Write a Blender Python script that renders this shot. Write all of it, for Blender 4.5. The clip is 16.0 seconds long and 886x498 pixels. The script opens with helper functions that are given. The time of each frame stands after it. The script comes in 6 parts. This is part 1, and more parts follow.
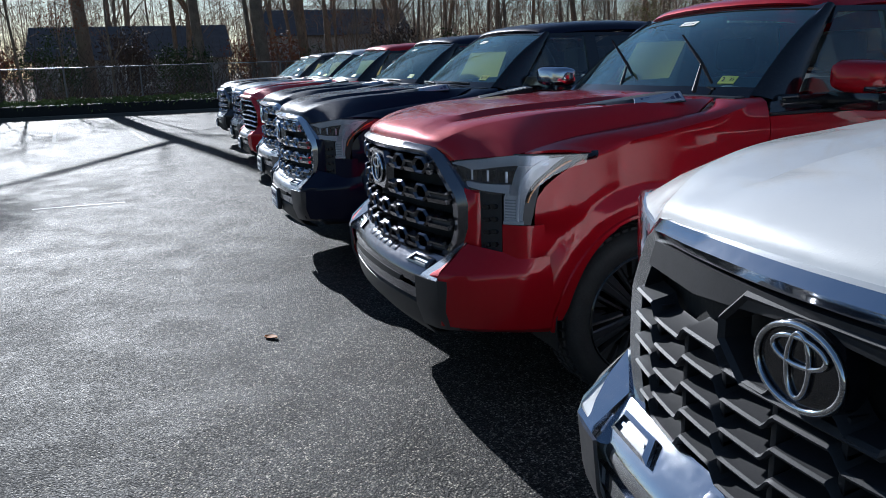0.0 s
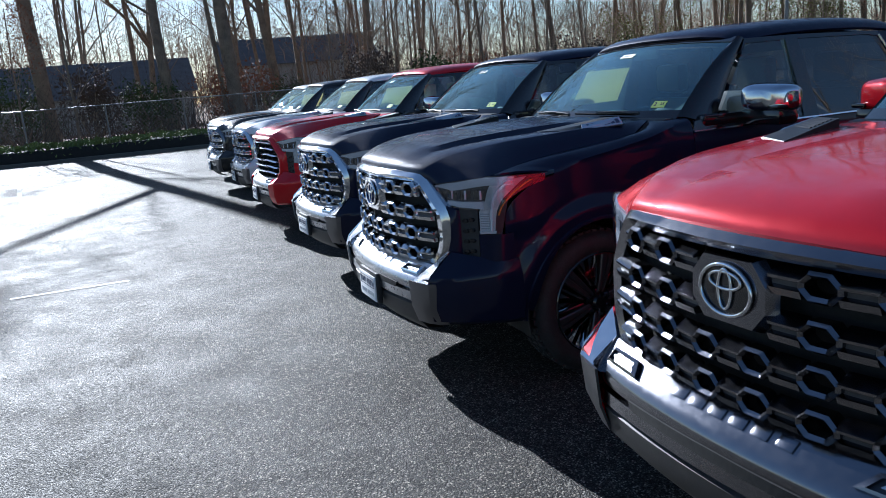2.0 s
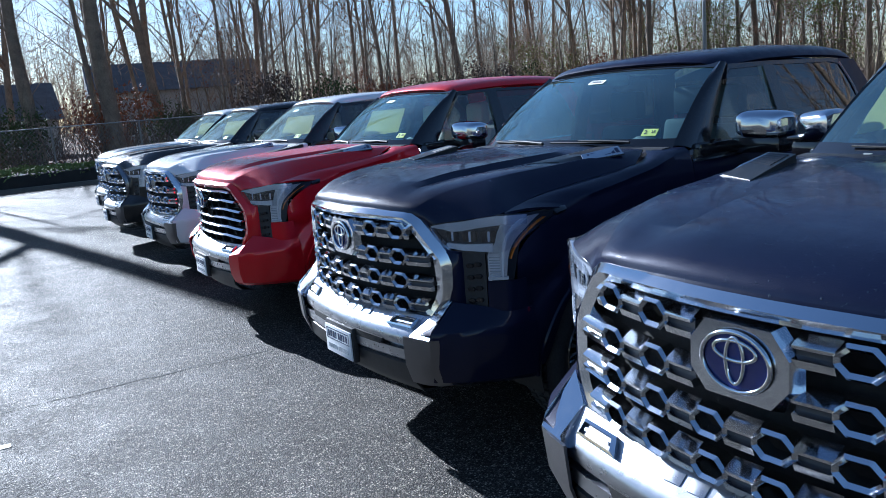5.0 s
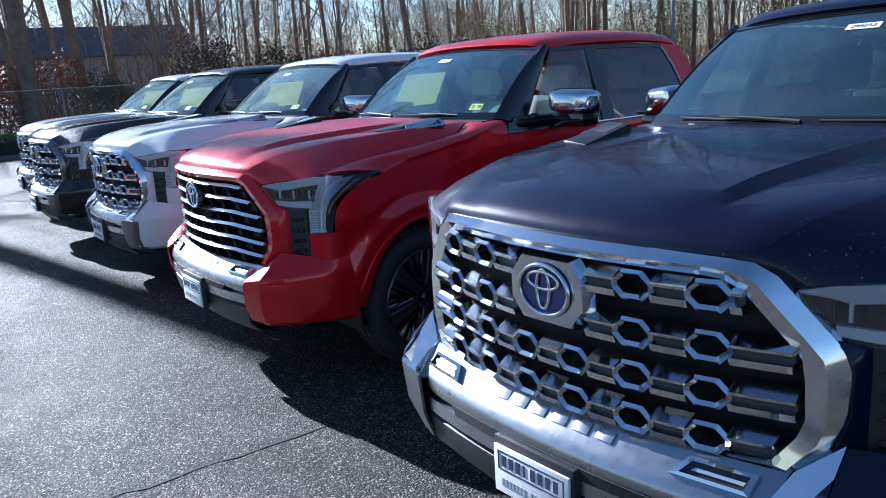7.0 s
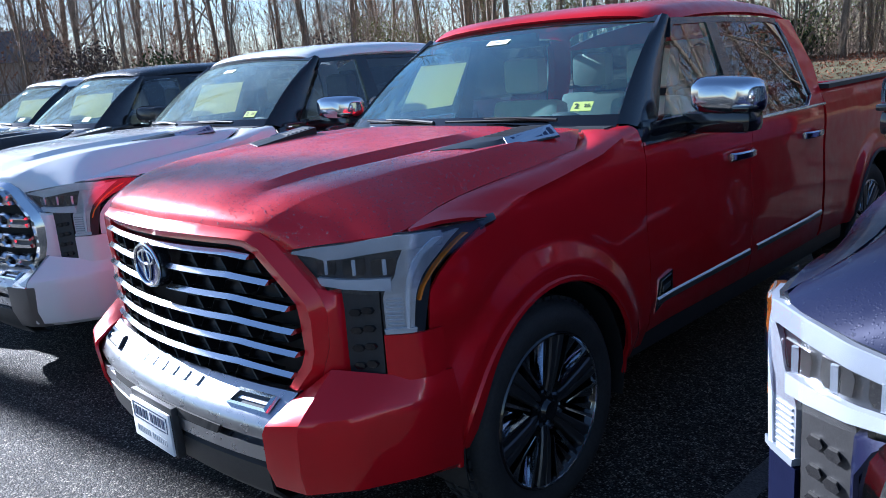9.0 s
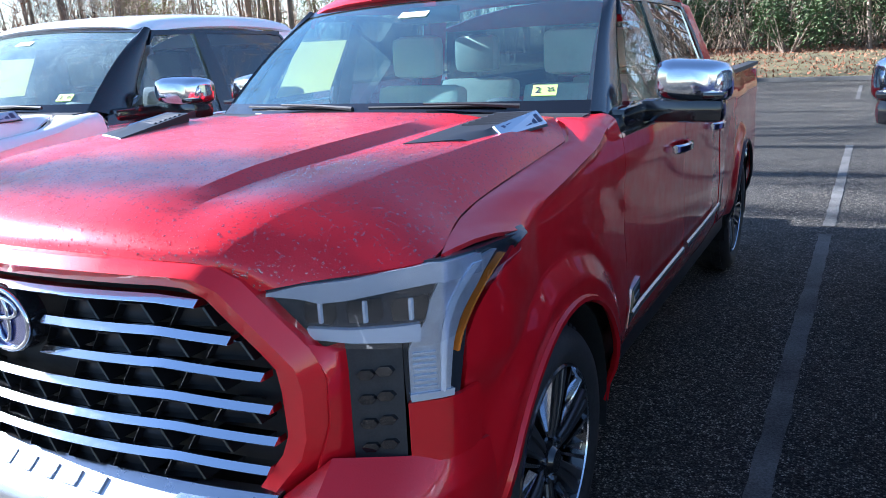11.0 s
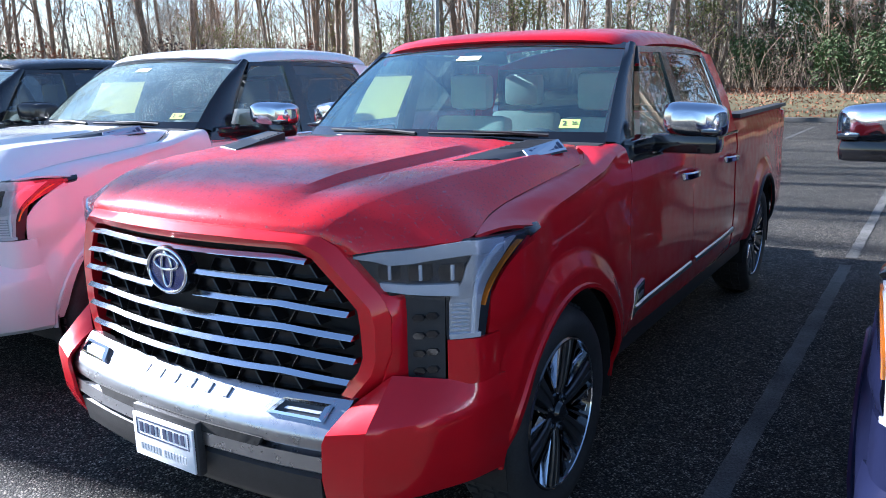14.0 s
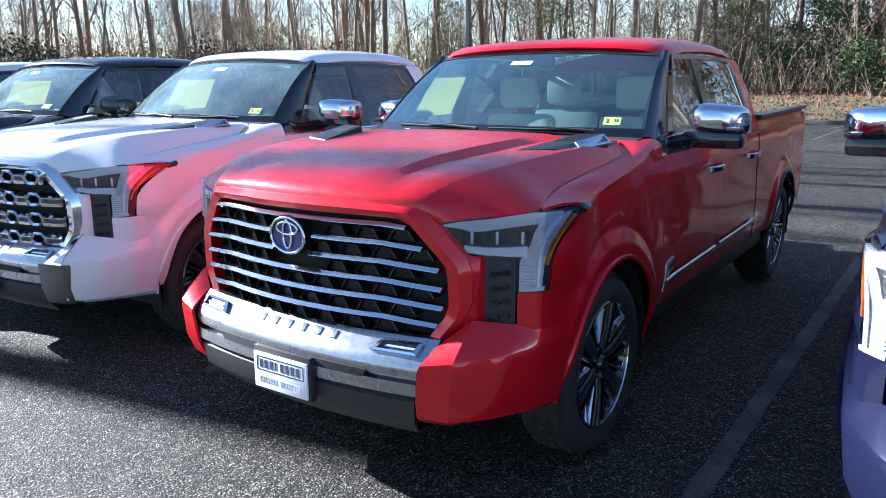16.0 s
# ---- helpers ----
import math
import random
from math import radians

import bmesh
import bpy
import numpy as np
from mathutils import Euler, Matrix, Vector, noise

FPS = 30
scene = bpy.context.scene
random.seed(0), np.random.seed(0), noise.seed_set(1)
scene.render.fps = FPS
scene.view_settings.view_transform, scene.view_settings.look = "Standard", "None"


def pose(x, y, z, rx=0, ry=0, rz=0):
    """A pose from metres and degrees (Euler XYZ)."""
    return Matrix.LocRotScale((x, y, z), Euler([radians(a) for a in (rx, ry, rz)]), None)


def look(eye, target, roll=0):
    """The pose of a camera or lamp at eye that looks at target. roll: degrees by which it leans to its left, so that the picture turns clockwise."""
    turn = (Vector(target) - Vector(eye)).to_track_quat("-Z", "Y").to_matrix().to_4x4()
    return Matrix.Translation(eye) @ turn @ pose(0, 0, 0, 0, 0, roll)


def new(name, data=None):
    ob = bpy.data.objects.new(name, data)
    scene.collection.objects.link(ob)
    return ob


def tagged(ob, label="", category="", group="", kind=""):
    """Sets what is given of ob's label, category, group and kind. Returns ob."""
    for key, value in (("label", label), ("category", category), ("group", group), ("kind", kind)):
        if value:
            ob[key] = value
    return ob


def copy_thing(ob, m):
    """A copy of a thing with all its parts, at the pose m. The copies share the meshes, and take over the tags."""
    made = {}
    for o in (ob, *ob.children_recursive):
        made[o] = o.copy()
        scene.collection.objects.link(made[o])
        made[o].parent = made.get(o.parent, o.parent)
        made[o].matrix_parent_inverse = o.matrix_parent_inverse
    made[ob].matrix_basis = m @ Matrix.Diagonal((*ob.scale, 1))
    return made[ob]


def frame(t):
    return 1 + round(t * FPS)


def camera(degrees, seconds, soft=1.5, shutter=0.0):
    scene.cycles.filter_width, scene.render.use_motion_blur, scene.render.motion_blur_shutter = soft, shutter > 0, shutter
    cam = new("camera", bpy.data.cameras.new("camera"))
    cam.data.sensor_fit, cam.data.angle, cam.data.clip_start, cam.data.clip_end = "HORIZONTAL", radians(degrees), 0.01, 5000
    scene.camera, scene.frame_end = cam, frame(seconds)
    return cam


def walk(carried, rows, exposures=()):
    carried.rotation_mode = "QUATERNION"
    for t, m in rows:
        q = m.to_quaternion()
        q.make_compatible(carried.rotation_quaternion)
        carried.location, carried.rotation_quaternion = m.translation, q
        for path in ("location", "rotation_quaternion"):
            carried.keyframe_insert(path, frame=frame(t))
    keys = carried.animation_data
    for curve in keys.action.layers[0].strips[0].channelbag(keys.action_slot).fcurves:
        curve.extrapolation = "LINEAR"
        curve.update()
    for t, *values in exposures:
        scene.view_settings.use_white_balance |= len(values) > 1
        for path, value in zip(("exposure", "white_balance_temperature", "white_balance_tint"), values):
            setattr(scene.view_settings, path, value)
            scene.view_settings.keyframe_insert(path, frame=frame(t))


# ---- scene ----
cam = camera(60.22, 16.0, 0.55)
PATH = [
    (0, (12.101, -1.066, 1.556), (10.265, -0.427, 1.086), -1.93),
    (0.5, (11.572, -1.107, 1.548), (9.745, -0.453, 1.064), -2.27),
    (1, (10.977, -1.208, 1.569), (9.128, -0.594, 1.117), -3.78),
    (1.5, (10.446, -1.305, 1.604), (8.626, -0.596, 1.172), -4.50),
    (2, (9.887, -1.522, 1.665), (8.071, -0.798, 1.241), -4.84),
    (2.5, (9.241, -1.594, 1.629), (7.457, -0.761, 1.278), -4.21),
    (3, (8.691, -1.638, 1.629), (6.890, -0.809, 1.365), -3.82),
    (3.2, (8.405, -1.654, 1.596), (6.606, -0.817, 1.343), -3.72),
    (5.3, (6.275, -1.597, 1.703), (4.615, -0.556, 1.303), -4.66),
    (5.5, (6.044, -1.580, 1.678), (4.403, -0.511, 1.272), -4.41),
    (6, (5.504, -1.516, 1.658), (3.934, -0.348, 1.248), -3.85),
    (6.5, (4.944, -1.476, 1.642), (3.322, -0.380, 1.233), -3.81),
    (7, (4.419, -1.451, 1.656), (2.843, -0.305, 1.207), -3.65),
    (7.5, (3.886, -1.334, 1.651), (2.290, -0.219, 1.194), -4.10),
    (8, (3.376, -1.288, 1.684), (1.857, -0.076, 1.213), -4.88),
    (8.2, (3.199, -1.224, 1.673), (1.717, 0.032, 1.200), -4.73),
    (10.3, (1.704, -1.004, 1.581), (0.544, 0.552, 1.102), -4.00),
    (10.5, (1.655, -1.022, 1.579), (0.579, 0.588, 1.078), -3.59),
    (11, (1.660, -0.944, 1.593), (0.713, 0.743, 1.086), -2.79),
    (11.5, (1.725, -0.765, 1.626), (0.708, 0.910, 1.225), -1.81),
    (12, (1.714, -0.785, 1.649), (0.659, 0.879, 1.300), -1.33),
    (12.5, (1.669, -0.931, 1.647), (0.679, 0.766, 1.272), -0.91),
    (13, (1.811, -1.054, 1.635), (0.749, 0.595, 1.243), -1.40),
    (13.5, (1.967, -1.253, 1.628), (0.868, 0.368, 1.222), -1.57),
    (14, (2.035, -1.509, 1.635), (0.965, 0.124, 1.201), -1.09),
    (14.5, (2.173, -1.670, 1.649), (0.969, -0.134, 1.212), -2.42),
    (15, (2.184, -1.905, 1.656), (1.013, -0.346, 1.209), -2.54),
    (15.5, (2.160, -2.085, 1.648), (1.010, -0.512, 1.199), -1.57),
    (16, (2.187, -2.082, 1.655), (1.072, -0.480, 1.218), -0.47),
]
EXPOSURES = [(0, 0.6, 5450, 9), (0.5, 1.05, 5400, 9), (1, 1.15, 5350, 9), (2.5, 1.25, 5250, 9), (3, 1.3, 5200, 9), (5.5, 1.5, 5050, 9), (6.5, 1.85, 5050, 9), (7, 1.6, 5050, 10), (7.5, 1.8, 5100, 10), (8, 1.7, 5100, 11), (10.5, 2.57, 5310, 13), (11, 2.82, 5310, 13), (11.5, 2.87, 5310, 13), (12.5, 2.47, 5410, 13), (13.5, 2.62, 5410, 13), (14, 2.52, 5410, 13), (16, 2.42, 5360, 11)]
walk(cam, [(t, look(eye, target, roll)) for t, eye, target, roll in PATH], EXPOSURES)

# world, sun and exposure
SUN_AZ = math.atan2(-0.159, -0.987)          # where the sun stands in the plan
SUN_EL = radians(24)
world = bpy.data.worlds.new("world")
scene.world = world
world.use_nodes = True
sky = world.node_tree.nodes.new("ShaderNodeTexSky")
sky.sky_type, sky.sun_disc = "NISHITA", False
sky.sun_elevation = SUN_EL
sky.sun_rotation = math.pi / 2 - SUN_AZ
sky.air_density, sky.dust_density, sky.ozone_density = 1.0, 0.25, 1.2
world.node_tree.links.new(sky.outputs[0], world.node_tree.nodes["Background"].inputs[0])
world.node_tree.nodes["Background"].inputs[1].default_value = 0.045
sun_data = bpy.data.lights.new("sun", "SUN")
sun_data.energy, sun_data.angle, sun_data.color = 5.0, radians(0.5), (1.0, 0.93, 0.84)
sun = new("sun", sun_data)
sun.matrix_world = look((40 * math.cos(SUN_AZ) * math.cos(SUN_EL), 40 * math.sin(SUN_AZ) * math.cos(SUN_EL), 40 * math.sin(SUN_EL)), (0, 0, 0))


# ---- materials ----
def material(name, color, rough=0.5, metal=0.0, coat=0.0, spec=0.5):
    m = bpy.data.materials.new(name)
    m.use_nodes = True
    b = m.node_tree.nodes["Principled BSDF"]
    b.inputs["Base Color"].default_value = (*color, 1)
    b.inputs["Roughness"].default_value = rough
    b.inputs["Metallic"].default_value = metal
    b.inputs["Coat Weight"].default_value = coat
    b.inputs["Coat Roughness"].default_value = 0.04
    b.inputs["Specular IOR Level"].default_value = spec
    return m


def node(m, kind, **inputs):
    n = m.node_tree.nodes.new(kind)
    for k, v in inputs.items():
        n.inputs[k.replace("_", " ")].default_value = v
    return n


def join(m, a, b):
    m.node_tree.links.new(a, b)


def bsdf(m):
    return m.node_tree.nodes["Principled BSDF"]


def coords(m, scale=(1, 1, 1), which="Object"):
    t = m.node_tree.nodes.new("ShaderNodeTexCoord")
    p = m.node_tree.nodes.new("ShaderNodeMapping")
    p.inputs["Scale"].default_value = scale
    join(m, t.outputs[which], p.inputs["Vector"])
    return p.outputs["Vector"]


def ramp(m, fac, stops):
    r = m.node_tree.nodes.new("ShaderNodeValToRGB")
    while len(r.color_ramp.elements) < len(stops):
        r.color_ramp.elements.new(0.5)
    for e, (pos, col) in zip(r.color_ramp.elements, stops):
        e.position, e.color = pos, (*col, 1) if len(col) == 3 else (col[0],) * 3 + (1,)
    join(m, fac, r.inputs["Fac"])
    return r.outputs["Color"]


def varied(name, color, rough, scale, amount=0.25, bump=0.2, dist=0.005, metal=0.0, coat=0.0, fine=8.0):
    """A surface whose colour drifts at two scales, with a fine relief."""
    m = material(name, color, rough, metal, coat)
    v = coords(m)
    big = node(m, "ShaderNodeTexNoise", Scale=scale, Detail=4.0)
    small = node(m, "ShaderNodeTexNoise", Scale=scale * fine, Detail=6.0)
    join(m, v, big.inputs["Vector"]), join(m, v, small.inputs["Vector"])
    mix = m.node_tree.nodes.new("ShaderNodeMath")
    mix.operation = "MULTIPLY_ADD"
    join(m, small.outputs["Fac"], mix.inputs[0])
    mix.inputs[1].default_value = 0.5
    half = m.node_tree.nodes.new("ShaderNodeMath")
    half.operation = "MULTIPLY"
    half.inputs[1].default_value = 0.5
    join(m, big.outputs["Fac"], half.inputs[0]), join(m, half.outputs[0], mix.inputs[2])
    lo, hi = [tuple(c * k for c in color) for k in (1 - amount, 1 + amount)]
    join(m, ramp(m, mix.outputs[0], [(0.32, lo), (0.68, hi)]), bsdf(m).inputs["Base Color"])
    b = node(m, "ShaderNodeBump", Strength=bump, Distance=dist)
    join(m, small.outputs["Fac"], b.inputs["Height"]), join(m, b.outputs["Normal"], bsdf(m).inputs["Normal"])
    return m


def paint(name, color, metal=0.35, drops=0.5, coat=1.0, film=(0.015, 0.06)):
    """Clear-coated car paint, wet with drops and smeared water marks."""
    m = material(name, color, 0.32, metal, coat)
    v = coords(m)
    cells = node(m, "ShaderNodeTexVoronoi", Scale=150.0, Randomness=1.0)
    join(m, v, cells.inputs["Vector"])
    patch = node(m, "ShaderNodeTexNoise", Scale=3.5, Detail=5.0)
    join(m, v, patch.inputs["Vector"])
    bead = ramp(m, cells.outputs["Distance"], [(0.0, (1,)), (0.26, (0.7,)), (0.36, (0,))])
    where = ramp(m, patch.outputs["Fac"], [(0.28, (0.15,)), (0.46, (1,))])
    both = m.node_tree.nodes.new("ShaderNodeMath")
    both.operation = "MULTIPLY"
    level, up = m.node_tree.nodes.new("ShaderNodeNewGeometry"), m.node_tree.nodes.new("ShaderNodeSeparateXYZ")
    join(m, level.outputs["Normal"], up.inputs[0])
    flat = m.node_tree.nodes.new("ShaderNodeMath")
    flat.operation = "MULTIPLY"
    join(m, ramp(m, up.outputs["Z"], [(0.25, (0.12,)), (0.75, (1,))]), flat.inputs[0]), join(m, where, flat.inputs[1])
    join(m, bead, both.inputs[0]), join(m, flat.outputs[0], both.inputs[1])
    b = node(m, "ShaderNodeBump", Strength=drops, Distance=0.0025)
    join(m, both.outputs[0], b.inputs["Height"])
    join(m, b.outputs["Normal"], bsdf(m).inputs["Coat Normal"]), join(m, b.outputs["Normal"], bsdf(m).inputs["Normal"])
    bsdf(m).inputs["Specular IOR Level"].default_value = 0.04
    dust = node(m, "ShaderNodeTexNoise", Scale=14.0, Detail=8.0)
    join(m, v, dust.inputs["Vector"])
    join(m, ramp(m, dust.outputs["Fac"], [(0.35, (0.36,)), (0.7, (0.5,))]), bsdf(m).inputs["Roughness"])
    join(m, ramp(m, up.outputs["Z"], [(0.5, (film[0],)), (0.85, (film[1],))]), bsdf(m).inputs["Coat Roughness"])
    return m


def glassy(name, tint, rough=0.0, mirror=(1.0, 1.0, 1.0), bare=0.05, dew=0.0):
    """A thin pane: clear with a tint, mirroring more at a slant."""
    m = bpy.data.materials.new(name)
    m.use_nodes = True
    n = m.node_tree.nodes
    n.remove(n["Principled BSDF"])
    clear = n.new("ShaderNodeBsdfTransparent")
    clear.inputs["Color"].default_value = (*tint, 1)
    gloss = n.new("ShaderNodeBsdfGlossy")
    gloss.inputs["Roughness"].default_value = rough
    gloss.inputs["Color"].default_value = (*mirror, 1)
    slant = n.new("ShaderNodeLayerWeight")
    slant.inputs["Blend"].default_value = 0.5
    power, fres = n.new("ShaderNodeMath"), n.new("ShaderNodeMath")
    power.operation, fres.operation = "POWER", "MULTIPLY_ADD"
    power.inputs[1].default_value = 4.0
    fres.inputs[1].default_value, fres.inputs[2].default_value = 1 - bare, bare
    join(m, slant.outputs["Facing"], power.inputs[0]), join(m, power.outputs[0], fres.inputs[0])
    mix = n.new("ShaderNodeMixShader")
    join(m, fres.outputs[0], mix.inputs[0]), join(m, clear.outputs[0], mix.inputs[1]), join(m, gloss.outputs[0], mix.inputs[2])
    last = mix.outputs[0]
    if dew:
        v = coords(m)
        patch = node(m, "ShaderNodeTexNoise", Scale=2.2, Detail=6.0, Roughness=0.65)
        cells = node(m, "ShaderNodeTexVoronoi", Scale=120.0, Randomness=1.0)
        join(m, v, patch.inputs["Vector"]), join(m, v, cells.inputs["Vector"])
        bead = ramp(m, cells.outputs["Distance"], [(0.1, (1,)), (0.42, (0.45,))])
        much = ramp(m, patch.outputs["Fac"], [(0.35, (dew * 0.45,)), (0.7, (dew * 1.5,))])
        mul = n.new("ShaderNodeMath")
        mul.operation = "MULTIPLY"
        join(m, bead, mul.inputs[0]), join(m, much, mul.inputs[1])
        film, glow, both_sides = n.new("ShaderNodeBsdfDiffuse"), n.new("ShaderNodeBsdfTranslucent"), n.new("ShaderNodeMixShader")
        film.inputs["Color"].default_value = glow.inputs["Color"].default_value = (0.62, 0.78, 0.72, 1)
        join(m, film.outputs[0], both_sides.inputs[1]), join(m, glow.outputs[0], both_sides.inputs[2])
        wet = n.new("ShaderNodeMixShader")
        join(m, mul.outputs[0], wet.inputs[0]), join(m, last, wet.inputs[1]), join(m, both_sides.outputs[0], wet.inputs[2])
        last = wet.outputs[0]
    join(m, last, n["Material Output"].inputs["Surface"])
    return m


def chrome_like(name, color, rough, metal=1.0):
    m = material(name, color, rough, metal)
    v = coords(m)
    cells = node(m, "ShaderNodeTexVoronoi", Scale=210.0, Randomness=1.0)
    film = node(m, "ShaderNodeTexNoise", Scale=30.0, Detail=6.0)
    join(m, v, cells.inputs["Vector"]), join(m, v, film.inputs["Vector"])
    bead = ramp(m, cells.outputs["Distance"], [(0.0, (1,)), (0.2, (0.6,)), (0.3, (0,))])
    b = node(m, "ShaderNodeBump", Strength=0.12, Distance=0.001)
    join(m, bead, b.inputs["Height"]), join(m, b.outputs["Normal"], bsdf(m).inputs["Normal"])
    join(m, ramp(m, film.outputs["Fac"], [(0.35, (rough,)), (0.7, (rough + 0.05,))]), bsdf(m).inputs["Roughness"])
    return m


CHROME = chrome_like("chrome", (0.66, 0.68, 0.72), 0.07)
BLACK_CHROME = chrome_like("black_chrome", (0.20, 0.20, 0.22), 0.16)
BUMPER_CHROME = chrome_like("beaded_chrome", (0.38, 0.39, 0.42), 0.27)
END_GREY = chrome_like("bumper_end_grey", (0.2, 0.2, 0.215), 0.35)
SATIN = chrome_like("satin_silver", (0.58, 0.59, 0.61), 0.3)
GUNMETAL = chrome_like("gunmetal", (0.09, 0.09, 0.095), 0.32, 0.7)
PLASTIC = varied("black_plastic", (0.022, 0.022, 0.024), 0.55, 30, 0.3, 0.25, 0.001)
GLOSS_BLACK = material("gloss_black", (0.008, 0.008, 0.01), 0.12, 0.0, 0.6)
RUBBER = varied("rubber", (0.025, 0.025, 0.026), 0.75, 12, 0.35, 0.3, 0.002)
UNDER = varied("underbody", (0.012, 0.012, 0.012), 0.8, 6, 0.4, 0.3, 0.005)
WINDSHIELD = glassy("windshield_glass", (0.46, 0.74, 0.74), mirror=(0.68, 0.95, 1.0), bare=0.19, dew=0.08)
DEWY_GLASS = glassy("dewy_windshield_glass", (0.58, 0.78, 0.72), mirror=(0.75, 0.97, 1.0), bare=0.2, dew=0.45)
DARK_GLASS = glassy("tinted_glass", (0.22, 0.25, 0.27), bare=0.09)
DOOR_GLASS = glassy("door_glass", (0.5, 0.58, 0.6), bare=0.09, dew=0.04)
CLEAR = glassy("clear_cover", (0.90, 0.92, 0.95), bare=0.11)
# the tint darkens the beads in place of the lens shading they lack
WATER = glassy("water", (0.8, 0.78, 0.78), rough=0.03, bare=0.1)
LAMP_DARK = material("lamp_bezel", (0.03, 0.034, 0.042), 0.25, 0.3)
GRILLE_BLACK = varied("grille_black", (0.012, 0.012, 0.013), 0.4, 25, 0.3, 0.1, 0.001)
GRILLE_GLOSS = material("grille_gloss_black", (0.007, 0.007, 0.008), 0.28)
GRILLE_GREY = varied("grille_grey", (0.022, 0.022, 0.025), 0.6, 25, 0.25, 0.1, 0.001)
LAMP_SILVER = material("lamp_silver", (0.52, 0.57, 0.66), 0.25, 0.6)
LAMP_WHITE = material("lamp_light_guide", (0.62, 0.66, 0.74), 0.25, 0.4)
LAMP_GREY = varied("lamp_grey_reflector", (0.40, 0.42, 0.47), 0.28, 30, 0.15, 0.4, 0.002, metal=0.5)
AMBER = material("amber_reflector", (0.7, 0.2, 0.02), 0.25, 0.0, 1.0)
RED_LENS = material("red_lens", (0.4, 0.01, 0.01), 0.2, 0.0, 1.0)
LEATHER = varied("pale_leather", (0.72, 0.69, 0.56), 0.55, 6, 0.12, 0.2, 0.002)
DARK_LEATHER = varied("dark_leather", (0.05, 0.05, 0.055), 0.55, 6, 0.2, 0.2, 0.002)
DASH = varied("dash_plastic", (0.035, 0.037, 0.04), 0.6, 20, 0.25, 0.2, 0.001)
PAPER = varied("paper", (0.78, 0.77, 0.7), 0.8, 5, 0.06, 0.05, 0.001)
SHEET = varied("price_sheet_paper", (0.85, 0.74, 0.46), 0.8, 5, 0.06, 0.05, 0.001)
SHEET_GLOW = SHEET.node_tree.nodes.new("ShaderNodeBsdfTranslucent")
SHEET_GLOW.inputs["Color"].default_value = (0.85, 0.74, 0.45, 1)
SHEET_MIX = SHEET.node_tree.nodes.new("ShaderNodeMixShader")
SHEET_MIX.inputs[0].default_value = 0.6
join(SHEET, bsdf(SHEET).outputs[0], SHEET_MIX.inputs[1]), join(SHEET, SHEET_GLOW.outputs[0], SHEET_MIX.inputs[2])
join(SHEET, SHEET_MIX.outputs[0], SHEET.node_tree.nodes["Material Output"].inputs["Surface"])
INK = material("ink", (0.03, 0.04, 0.09), 0.6)
PALE_INK = material("pale_ink", (0.35, 0.38, 0.42), 0.6)
PLATE_WHITE = varied("plate_white", (0.75, 0.76, 0.78), 0.4, 9, 0.06, 0.05, 0.001)
BADGE_BLUE = material("badge_silver_blue", (0.55, 0.6, 0.68), 0.25, 0.6)
BLUE_ENAMEL = material("blue_enamel", (0.02, 0.03, 0.16), 0.15, 0.3, 1.0)
STICKER_GREEN = material("sticker_yellow_green", (0.62, 0.78, 0.2), 0.6)


# ---- mesh helpers ----
def face_outward(bm):
    """Turns each connected sheet so that its faces look away from the truck's middle."""
    left = set(bm.faces)
    while left:
        todo = [left.pop()]
        sheet, total = [], 0.0
        while todo:
            f = todo.pop()
            sheet.append(f)
            c = f.calc_center_median()
            total += f.normal.dot(c - Vector((0, min(max(c.y, 0.9), 4.8), 0.8))) * f.calc_area()
            for e in f.edges:
                for g in e.link_faces:
                    if g in left:
                        left.remove(g)
                        todo.append(g)
        if total < 0:
            bmesh.ops.reverse_faces(bm, faces=sheet)


def thicken(bm, depth):
    """Gives an open sheet an inner face and rims."""
    bm.normal_update()
    faces = list(bm.faces)
    rim = [e for e in bm.edges if len(e.link_faces) == 1]
    inner = {v: bm.verts.new(v.co - v.normal * depth) for v in list(bm.verts)}
    for e in rim:
        a, b = e.verts
        loop = e.link_loops[0]
        if loop.vert is a:
            a, b = b, a
        bm.faces.new((a, b, inner[b], inner[a]))
    for f in faces:
        bm.faces.new([inner[v] for v in reversed(f.verts)])


def part(name, bm, mat, parent=None, label="", smooth=35, solid=0.0):
    """Links a bmesh as one mesh object under a thing or a part."""
    bmesh.ops.recalc_face_normals(bm, faces=bm.faces)
    if solid:
        face_outward(bm)
        thicken(bm, solid)
    me = bpy.data.meshes.new(name)
    bm.to_mesh(me)
    bm.free()
    me.materials.append(mat)
    if smooth:
        me.polygons.foreach_set("use_smooth", [True] * len(me.polygons))
        me.set_sharp_from_angle(angle=radians(min(smooth, 58) if solid else smooth))
    ob = new(name, me)
    if parent:
        ob.parent = parent
    if label:
        ob["label"] = label
    return ob


def grid(bm, rows, closed=False):
    vs = [[bm.verts.new(p) for p in row] for row in rows]
    for a, b in zip(vs, vs[1:]):
        n = len(a)
        for i in range(n if closed else n - 1):
            j = (i + 1) % n
            try:
                bm.faces.new((a[i], a[j], b[j], b[i]))
            except ValueError:
                pass
    return vs


